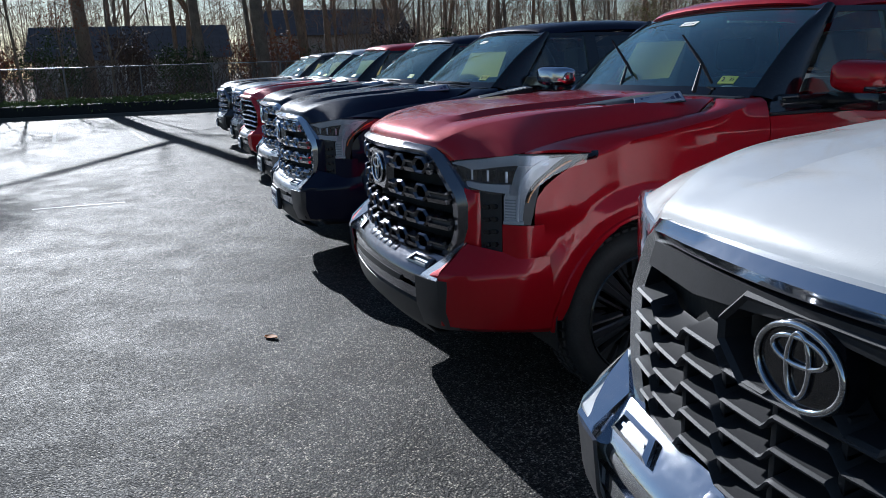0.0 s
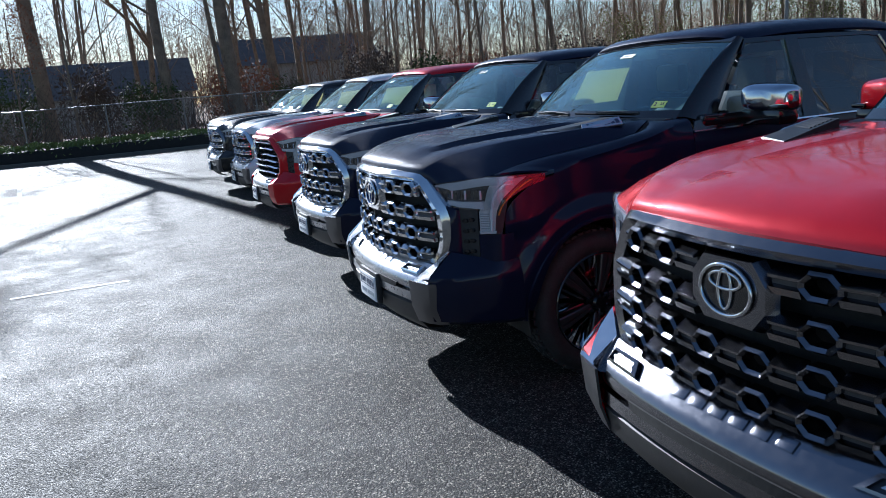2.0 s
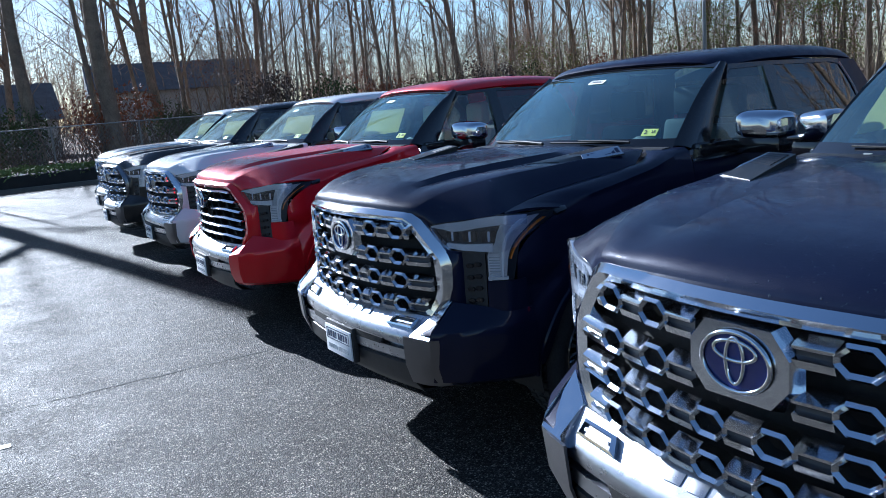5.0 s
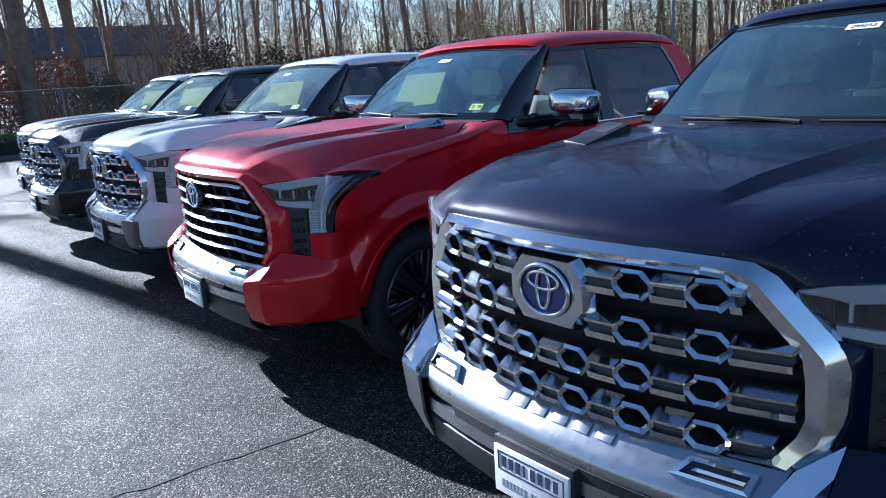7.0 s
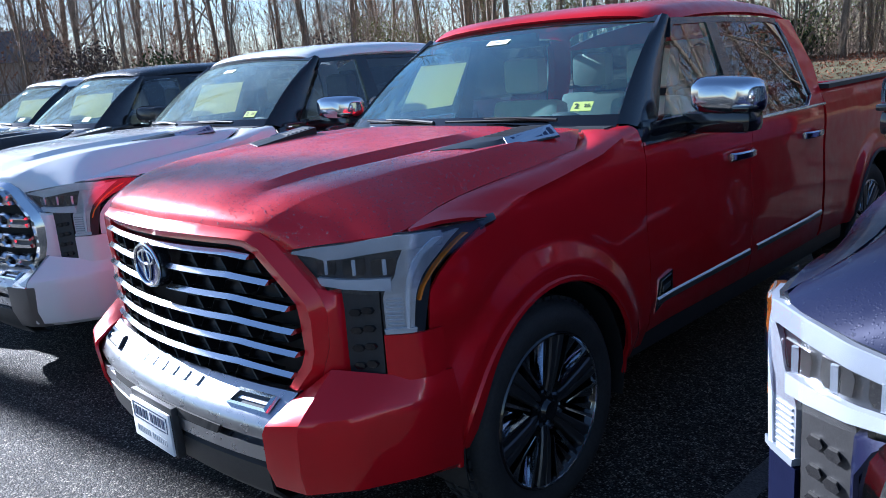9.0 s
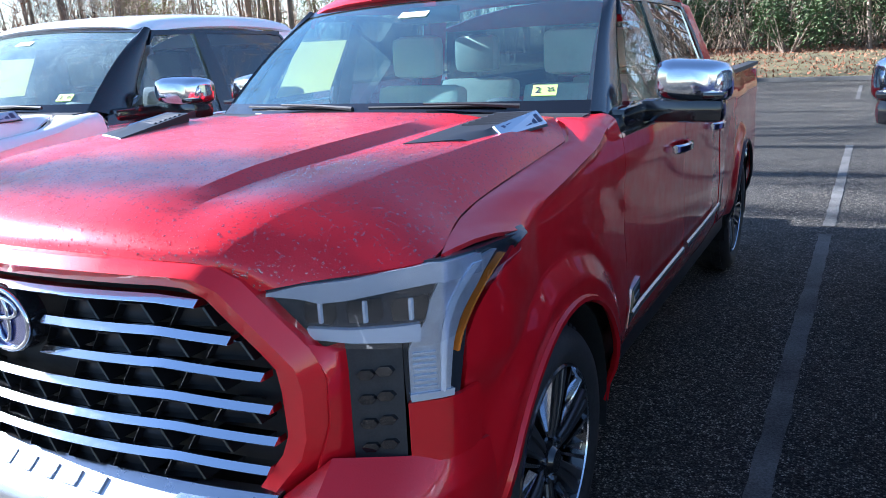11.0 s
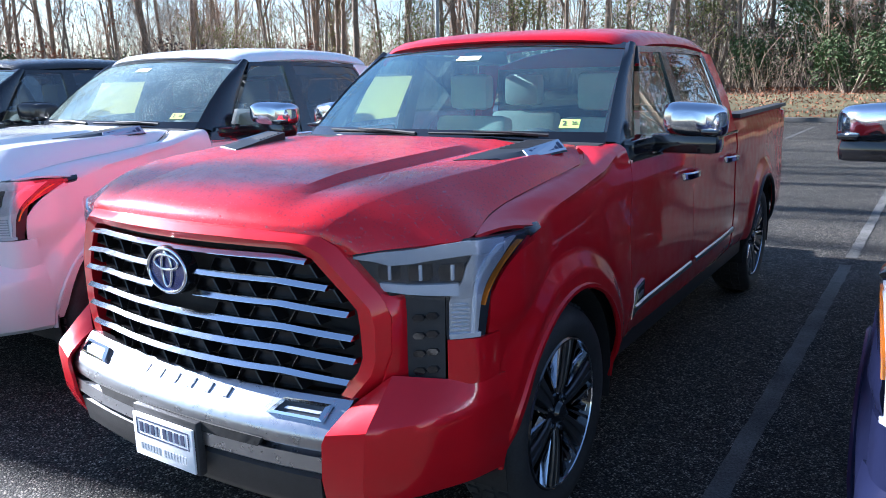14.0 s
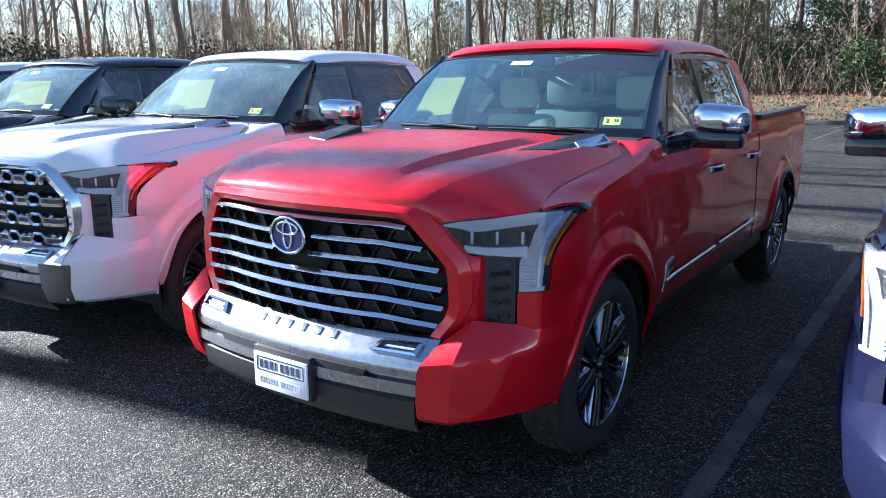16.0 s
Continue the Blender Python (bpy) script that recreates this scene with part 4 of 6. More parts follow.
        # scoop on the hood
        if hybrid:
            sc = new("hood_scoop")
            sc.parent = t
            # plan of the scoop: a sharp nose, a long outer wall that carries the badge, an inner edge
            tip, outer_f, outer_r, inner_r = Vector((.56, .815)), Vector((.765, .885)), Vector((.818, 1.245)), Vector((.655, 1.215))
            bm = bmesh.new()
            rows = []
            for k in range(9):
                u = k / 8
                i2, o2 = tip.lerp(inner_r, u), outer_f.lerp(outer_r, u)
                row = []
                for v in (0, 0.02, 0.45, 0.76, 1):
                    q2 = i2.lerp(o2, v)
                    low = lerp(1.340, 1.352, u)
                    top_z = lerp(1.350, 1.396, u) + lerp(0.0, 0.010, v) * (1 - u * 0.6)
                    row.append((s * q2.x, q2.y, low if v in (0, 1) else top_z))
                rows.append(row)
            lead = [(x, y - 0.006, 1.338) for x, y, z in rows[0]]
            vs = grid(bm, [lead] + rows)
            bm.faces.new(vs[-1])
            part("scoop_body", bm, GRILLE_BLACK, sc, "", 30)
            def wall(u, v, proud):
                """A point of the scoop's sloping outer face, v from its top edge to its foot."""
                q2 = tip.lerp(inner_r, u).lerp(outer_f.lerp(outer_r, u), lerp(0.76, 1, v))
                high = lerp(1.350, 1.396, u) + 0.0076 * (1 - u * 0.6)
                return (s * (q2.x + proud * 0.6), q2.y, lerp(high, lerp(1.340, 1.352, u), v) + proud * 0.8)
            bm = bmesh.new()
            f = [wall(u, v, 0.006) for u, v in ((0.30, 0.90), (0.98, 0.90), (0.98, 0.04), (0.38, 0.04))]
            prism(bm, f, [(x - s * 0.006, y, z - 0.006) for x, y, z in f])
            bd = part("scoop_badge", bm, BADGE_BLUE, sc, "silver name badge", 20)
            bm = bmesh.new()
            for a0, a1 in ((0.43, 0.47), (0.50, 0.64), (0.68, 0.78), (0.80, 0.86), (0.88, 0.94)):
                q = [wall(u, v, 0.0075) for u, v in ((a0, 0.72), (a1, 0.72), (a1, 0.22), (a0, 0.22))]
                prism(bm, q, [(x - s * 0.004, y, z - 0.004) for x, y, z in q])
            part("badge_lettering", bm, INK, bd, "", 20)
            for k in range(6):
                u = 0.50 + 0.075 * k
                a, b = tip.lerp(inner_r, u).lerp(outer_f.lerp(outer_r, u), 0.15), tip.lerp(inner_r, u).lerp(outer_f.lerp(outer_r, u), 0.75)
                zt = lerp(1.350, 1.396, u)
                bm = bmesh.new()
                f = [(s * a.x, a.y, zt), (s * b.x, b.y, zt + 0.004), (s * b.x, b.y + 0.010, zt + 0.009), (s * a.x, a.y + 0.010, zt + 0.007)]
                prism(bm, f, [(x, y + 0.008, z - 0.002) for x, y, z in f])
                part("scoop_louvre", bm, GRILLE_BLACK, sc, "", 20)
    # roof
    bm = bmesh.new()
    stations = [(2.03, 0.10, 1.822), (2.06, 0.10, 1.846), (2.18, 0.06, 1.872), (2.5, 0, 1.893), (2.9, 0, 1.898), (3.25, 0, 1.885), (3.44, 0, 1.862), (3.475, 0, 1.835)]
    rows = []
    for y, bow, z in stations:
        rows.append([(x, y + bow * (x / 0.73) ** 2, z - dz) for x, dz in ((0, 0), (.25, .003), (.48, .012), (.62, .026), (.69, .046), (.728, .072), (.748, .10))])
    rows = smooth_rows(rows, 3)
    grid(bm, [[(-x, y, z) for x, y, z in row[:0:-1]] + row for row in rows])
    part("roof", bm, body, t, "", 50, 0.02)
    bm = bmesh.new()
    prism(bm, [(-0.02, 3.20, 1.88), (0.02, 3.20, 1.88), (0.025, 3.36, 1.868), (-0.025, 3.36, 1.868)], [(-0.004, 3.28, 1.905), (0.004, 3.28, 1.905), (0.006, 3.36, 1.912), (-0.006, 3.36, 1.912)])
    part("antenna_fin", bm, GLOSS_BLACK, t)
    # windshield and what sits on it
    bm = bmesh.new()
    grid(bm, [[windshield_at(u, v) for u in np.linspace(-1, 1, 15)] for v in np.linspace(0, 1, 9)])
    ws = part("windshield", bm, DEWY_GLASS if dewy else WINDSHIELD, t, "", 60)
    ws.visible_shadow = False
    for nm, v0, v1 in (("windshield_lower_band", -0.02, 0.07), ("windshield_upper_band", 0.93, 1.02)):
        bm = bmesh.new()
        grid(bm, [[windshield_at(u, v, 0.004) for u in np.linspace(-1, 1, 15)] for v in (v0, v1)])
        part(nm, bm, GLOSS_BLACK, ws, "", 60, 0.003)

    def on_glass(name, u0, u1, v0, v1, mat, parent, off=-0.006, label="", skew=0.0):
        bm = bmesh.new()
        o = [(u0, v0), (u1, v0), (u1 + skew, v1), (u0 + skew, v1)]
        prism(bm, [windshield_at(u, v, off) for u, v in o], [windshield_at(u, v, off - 0.002) for u, v in o])
        return part(name, bm, mat, parent, label, 20)
    def writing(text, u, v, size, mat, parent):
        """Small figures lying on the windshield."""
        cu = bpy.data.curves.new("printed_figure", "FONT")
        cu.body, cu.size, cu.align_x, cu.align_y, cu.extrude = text, size, "CENTER", "CENTER", 0.0004
        cu.materials.append(mat)
        ob = new("printed_figure", cu)
        ob.parent = parent
        a, b, c = [Vector(windshield_at(*q, 0.0046)) for q in ((u, v), (u + 0.02, v), (u, v + 0.02))]
        ex = (b - a).normalized()
        ez = ex.cross(c - a).normalized()
        ob.matrix_local = Matrix.Translation(a) @ Matrix((ex, ez.cross(ex), ez)).transposed().to_4x4()
    tag = on_glass("stock_tag", -0.12, 0.06, 0.74, 0.80, PAPER, ws, 0.004, "white paper stock tag")
    writing("244253" if body is BLUE_BLACK else "--------", -0.03, 0.771, 0.034, INK, tag)
    st = on_glass("inspection_sticker", 0.765, 0.862, 0.10, 0.165, STICKER_GREEN, ws, 0.004, "yellow-green windshield sticker with dark figures")
    writing("2", 0.787, 0.132, 0.04, INK, st)
    writing("25", 0.837, 0.135, 0.026, INK, st)
    if sheet:
        bm = bmesh.new()
        o = [(1.97, 1.40), (2.40, 1.41), (2.47, 1.66), (2.08, 1.655)]
        prism(bm, [(-glass_x(z) + 0.02, y, z) for y, z in o], [(-glass_x(z) + 0.023, y, z) for y, z in o])
        part("window_sheet", bm, SHEET, t, "large white price sheet inside the window", 20)
    if papers:
        bm = bmesh.new()
        box(bm, (-0.55, 1.50, 1.338), (-0.25, 1.66, 1.342), 0, Matrix.Rotation(0.02, 4, "X"))
        part("dash_paper", bm, PAPER, t, "sheet of paper on the dash")
    # cowl and wipers
    bm = bmesh.new()
    grid(bm, [[(u * 0.84, 1.33 + 0.13 * u * u + dy, 1.365 + dz - 0.012 * u * u) for u in np.linspace(-1, 1, 15)] for dy, dz in ((0.0, -0.03), (0.04, 0.004), (0.10, 0.008))])
    part("cowl", bm, PLASTIC, t, "", 60, 0.01)
    for x0, x1 in ((-0.62, -0.02), (0.05, 0.62)):
        wp = new("wiper")
        wp.parent = t
        bm = bmesh.new()
        if wipers_up:
            a, b, c = Vector((x1, 1.44, 1.385)), Vector((x1 - 0.05, 1.52, 1.52)), Vector((x1 - 0.18, 1.50, 1.66))
            tube(bm, [a, a.lerp(b, 0.5), b], [0.012, 0.009, 0.006], 6)
            part("wiper_arm", bm, PLASTIC, wp)
            bm = bmesh.new()
            tube(bm, [b + Vector((0.06, 0.02, -0.10)), b, c], [0.007, 0.009, 0.005], 6)
        else:
            arm = [(lerp(x1, x0, k) * 1.0, 1.405 + 0.14 * (lerp(x1, x0, k) / 0.83) ** 2 + 0.008, 1.392 + 0.015 * math.sin(3 * k)) for k in (0, 0.3, 0.6)]
            tube(bm, arm, [0.009, 0.006, 0.004], 6)
            part("wiper_arm", bm, PLASTIC, wp)
            bm = bmesh.new()
            tube(bm, [(x, 1.40 + 0.18 * (x / 0.83) ** 2 + 0.02, 1.395) for x in np.linspace(x0, lerp(x0, x1, 0.9), 7)], 0.005, 6)
        part("wiper_blade", bm, RUBBER, wp)
    # grille
    g = new("grille")
    g.parent = t
    bm = bmesh.new()
    rows = []
    for z in np.linspace(0.705, 1.17, 8):
        hw = open_x(z) + 0.01
        rows.append([(x, nose_y(x) + 0.085, z) for x in np.linspace(-hw, hw, 13)])
    grid(bm, rows)
    part("grille_backing", bm, UNDER, g, "", 60, 0.01)
    # frame round the grille
    outer = [(0, 1.212), (0.25, 1.211), (0.545, 1.20), (0.60, 1.168), (0.735, 1.005), (0.755, 0.965), (0.748, 0.80), (0.665, 0.70)]
    inner = [(0, 1.163), (0.25, 1.162), (0.475, 1.158), (0.522, 1.142), (0.652, 0.99), (0.66, 0.965), (0.666, 0.815), (0.595, 0.712)]
    ridge = [(lerp(a[0], b[0], 0.45), lerp(a[1], b[1], 0.45)) for a, b in zip(outer, inner)]
    bm = bmesh.new()
    for s in (1, -1):
        rows = []
        for pl, off in ((outer, 0.045), (outer, 0.012), (ridge, -0.014), (inner, 0.004), (inner, 0.08)):
            rows.append([(s * x, nose_y(x) + off + 0.02 * (x / 0.75) ** 2, z) for x, z in seg(pl, 22)])
        grid(bm, rows)
    bmesh.ops.remove_doubles(bm, verts=bm.verts, dist=1e-4)
    part("grille_frame", bm, frame_mat, g, "", 40)
    if grille == "bars":
        grille_bars(g, CHROME)
        emblem(t, CHROME, BLUE_ENAMEL)
    elif grille == "octagon":
        grille_octagon(g, trim, True)
        emblem(t, CHROME, BLUE_ENAMEL if trim is CHROME else GLOSS_BLACK)
    else:
        grille_wavy(g, GRILLE_GREY)
        emblem(t, CHROME, GLOSS_BLACK)
    # bumper bar
    b = new("front_bumper")
    b.parent = t
    bm = bmesh.new()
    prof = [(0.06, 0.715), (0.035, 0.712), (-0.035, 0.655), (-0.055, 0.632), (-0.062, 0.61), (-0.058, 0.585), (-0.035, 0.58), (-0.035, 0.568), (-0.062, 0.563), (-0.062, 0.515), (-0.04, 0.498), (0.03, 0.495)]
    rows = []
    for y, z in prof:
        hw = interp(z, [0.495, 0.60, 0.715], [0.615, 0.64, 0.652])
        rows.append([(x, y + 0.16 * x * x + 0.02 * max(0, abs(x) - 0.5), z) for x in np.linspace(-hw, hw, 25)])
    grid(bm, rows)
    part("bumper_bar", bm, BUMPER_CHROME if trim is CHROME and plate else trim, b, "", 30, 0.008)
    bm = bmesh.new()
    strip(bm, seg([(-.40, .592), (0, .598), (.40, .592)], 13), seg([(-.38, .562), (0, .562), (.38, .562)], 13), -0.066, 0.02, 1, lambda x: 0.16 * x * x)
    part("bumper_slot", bm, UNDER, b, "dark air slot")
    for k in range(6):
        bm = bmesh.new()
        cx = -0.2 + 0.08 * k
        y0 = 0.16 * cx * cx
        mm = Matrix.Translation((cx, y0 - 0.001, 0.684)) @ Matrix.Rotation(radians(-50.5), 4, "X")
        for x0, x1, z0, z1 in [(-.028, .028, -.019, .019)]:
            box(bm, (x0, -0.003, z0), (x1, 0.003, z1), 0.002, mm)
        part("raised_letter", bm, BUMPER_CHROME if trim is CHROME and plate else trim, b, "raised metal letter block", 20)
    for s in (1, -1):
        def on_bar(x, z, up):
            return (s * x, 0.16 * x * x - 0.036 + (z - 0.66) * 1.15 - 0.75 * up, z + 0.66 * up)
        rim_out = [(.405, .662), (.600, .662), (.603, .700), (.440, .700)]
        rim_in = [(.432, .668), (.588, .668), (.590, .692), (.452, .692)]
        bm = bmesh.new()
        grid(bm, [[on_bar(x, z, up) for x, z in q + q[:1]] for q, up in ((rim_out, -0.004), (rim_out, 0.008), (rim_in, 0.012), (rim_in, -0.006))])
        fog = part("fog_lamp", bm, trim, b, "fog lamp in a raised surround", 20)
        bm = bmesh.new()
        prism(bm, [on_bar(x, z, 0.001) for x, z in rim_in], [on_bar(x, z, -0.01) for x, z in rim_in])
        part("fog_lens", bm, LAMP_DARK, fog, "", 20)
        bm = bmesh.new()
        bar = [(.455, .677), (.58, .677), (.582, .683), (.462, .683)]
        prism(bm, [on_bar(x, z, 0.005) for x, z in bar], [on_bar(x, z, -0.002) for x, z in bar])
        part("fog_strip", bm, LAMP_SILVER, fog, "", 20)
        bm = bmesh.new()
        if wedge_mat is body:
            bm.free()
        else:
            f = [(s * .625, -.022, .632), (s * .640, -.010, .655), (s * .660, .108, .718), (s * .750, .160, .797), (s * .758, .030, .682), (s * .757, .012, .640)]
            prism(bm, f, [(x * 0.985, y + 0.03, z - 0.02) for x, y, z in f])
            part("bumper_wedge", bm, wedge_mat, b, "", 20)
            bm = bmesh.new()
            rows = []
            for z in (0.40, 0.50, 0.60, 0.64):
                rows.append([(s * x, y, z) for x, y in ((lerp(.585, .60, (z - .4) / .24), interp(z, [.4, .5, .64], [.01, -.025, -.034])), (lerp(.67, .69, (z - .4) / .24), interp(z, [.4, .5, .64], [.035, -.006, -.014])), (lerp(.735, .762, (z - .4) / .24), interp(z, [.4, .5, .64], [.075, .022, .014])), (lerp(.76, .785, (z - .4) / .24), interp(z, [.4, .5, .64], [.12, .06, .05])))])
            grid(bm, rows)
            part("bumper_end_cap", bm, GUNMETAL if trim is not CHROME else END_GREY, b, "", 30, 0.01)
    bm = bmesh.new()
    rows = []
    for y, z, hw in ((-0.03, 0.505, 0.60), (-0.055, 0.49, 0.60), (-0.04, 0.40, 0.59), (0.02, 0.335, 0.57), (0.12, 0.31, 0.55)):
        rows.append([(x, y + 0.16 * x * x, z) for x in np.linspace(-hw, hw, 15)])
    grid(bm, rows)
    part("lower_valance", bm, PLASTIC, b, "", 40, 0.01)
    if plate:
        bm = bmesh.new()
        box(bm, (-0.16, -0.082, 0.41), (0.16, -0.05, 0.595), 0.008)
        pb = part("plate_bracket", bm, PLASTIC, t, "black plate bracket")
        bm = bmesh.new()
        box(bm, (-0.15, -0.092, 0.42), (0.15, -0.083, 0.572), 0.003)
        pl = part("dealer_plate", bm, PLATE_WHITE, pb, "white dealer plate with dark lettering bars")
        for nm, x0, x1, z0, z1, mt in (("plate_border", -.128, .128, .553, .557, INK), ("plate_border", -.128, .128, .497, .501, INK), ("plate_border", -.132, -.128, .497, .557, INK), ("plate_border", .128, .132, .497, .557, INK)):
            bm = bmesh.new()
            box(bm, (x0, -0.0935, z0), (x1, -0.0915, z1))
            part(nm, bm, mt, pl, "", 0)
        for k in range(8):
            bm = bmesh.new()
            x0 = -0.118 + 0.0297 * k
            box(bm, (x0 + .003, -0.0937, .509), (x0 + (.009 if k == 3 else .020), -0.0915, .545))
            part("letter_bar", bm, INK, pl, "", 0)
        for k in range(16):
            if k == 7:
                continue
            bm = bmesh.new()
            box(bm, (-0.118 + 0.0148 * k, -0.0935, .446), (-0.110 + 0.0148 * k, -0.0915, .47))
            part("small_letter_bar", bm, PALE_INK, pl, "", 0)
    # cabin
    ins = new("cabin")
    ins.parent = t
    bm = bmesh.new()
    box(bm, (-0.84, 1.50, 0.52), (0.84, 3.50, 0.86), 0.02)
    part("cabin_floor", bm, UNDER, ins)
    bm = bmesh.new()
    rows = []
    for y, z in ((1.46, 1.20), (1.44, 1.335), (1.66, 1.345), (1.80, 1.32), (1.86, 1.25), (1.83, 1.0)):
        rows.append([(x, y + 0.10 * (x / 0.8) ** 2 * (1 if y < 1.6 else 0.3), z) for x in np.linspace(-0.83, 0.83, 11)])
    grid(bm, rows)
    part("dashboard", bm, DASH, ins, "", 40)
    bm = bmesh.new()
    box(bm, (-0.12, 1.80, 1.22), (0.16, 1.84, 1.38), 0.01)
    part("centre_screen", bm, GLOSS_BLACK, ins)
    bm = bmesh.new()
    c, ax = Vector((0.40, 1.93, 1.22)), Matrix.Rotation(radians(-62), 3, "X")
    tube(bm, [c + ax @ Vector((0.185 * math.cos(a), 0.185 * math.sin(a), 0)) for a in np.linspace(0, 2 * math.pi, 25)], 0.016, 8, False)
    tube(bm, [c + ax @ Vector((-0.18, 0, 0)), c + ax @ Vector((0, -0.02, -0.03)), c + ax @ Vector((0.18, 0, 0))], 0.02, 6)
    tube(bm, [c, c + Vector((0, -0.2, -0.1))], 0.05, 8)
    part("steering_wheel", bm, DARK_LEATHER, ins)
    for x in (-0.42, 0.42):
        seat(ins, x, 2.32, seat_mat)
        seat(ins, x, 3.02, seat_mat)
    bm = bmesh.new()
    box(bm, (-0.12, 2.02, 1.70), (0.12, 2.05, 1.77), 0.012)
    part("rear_view_mirror", bm, GLOSS_BLACK, ins)
    bm = bmesh.new()
    box(bm, (-0.15, 2.1, 0.9), (0.15, 2.6, 1.10), 0.03)
    part("centre_console", bm, seat_mat, ins)
    bm = bmesh.new()
    grid(bm, [[(x, y, z) for x in (-0.83, -0.4, 0, 0.4, 0.83)] for y, z in ((3.60, 0.6), (3.60, 1.28))])
    grid(bm, [[(x, y, z - (0.115 * (x / 0.72) ** 2 if z > 1.8 else 0.0)) for x in (-0.72, -0.5, -0.25, 0, 0.25, 0.5, 0.72)] for y, z in ((3.50, 1.70), (3.475, 1.832))])
    part("cab_back", bm, body, t, "", 40, 0.02)
    bm = bmesh.new()
    bm.faces.new([bm.verts.new(p) for p in ((-0.80, 3.60, 1.28), (0.80, 3.60, 1.28), (0.73, 3.50, 1.72), (-0.73, 3.50, 1.72))])
    part("back_window", bm, DARK_GLASS, t, "", 20)
    # bed and underside
    bm = bmesh.new()
    box(bm, (-0.84, 3.64, 0.72), (0.84, 5.56, 0.80), 0.01)
    box(bm, (-0.80, 3.64, 0.72), (-0.75, 5.56, 1.372), 0.01)
    box(bm, (0.75, 3.64, 0.72), (0.80, 5.56, 1.372), 0.01)
    box(bm, (-0.84, 3.64, 0.72), (0.84, 3.70, 1.33), 0.01)
    part("cargo_bed", bm, PLASTIC, t)
    bm = bmesh.new()
    box(bm, (-0.795, 5.57, 0.72), (0.795, 5.65, 1.31), 0.02)
    part("tailgate", bm, body, t)
    bm = bmesh.new()
    box(bm, (-0.86, 5.60, 0.52), (0.86, 5.74, 0.70), 0.03)
    part("rear_bumper", bm, trim if trim is CHROME else PLASTIC, t)
    bm = bmesh.new()
    box(bm, (-0.70, 0.20, 0.34), (0.70, 0.50, 1.12), 0.03)
    box(bm, (-0.52, 0.30, 0.32), (0.52, 5.5, 0.60), 0.03)
    box(bm, (-0.78, 1.46, 0.42), (0.78, 1.60, 1.28), 0.02)
    box(bm, (-0.60, 0.45, 1.08), (0.60, 1.5, 1.20), 0.03)
    for y in (AXLE_F, AXLE_R):
        tube(bm, [(-0.80, y, AXLE_Z), (0.80, y, AXLE_Z)], 0.06, 10)
    part("chassis", bm, UNDER, t)
    t.matrix_world = m
    return t


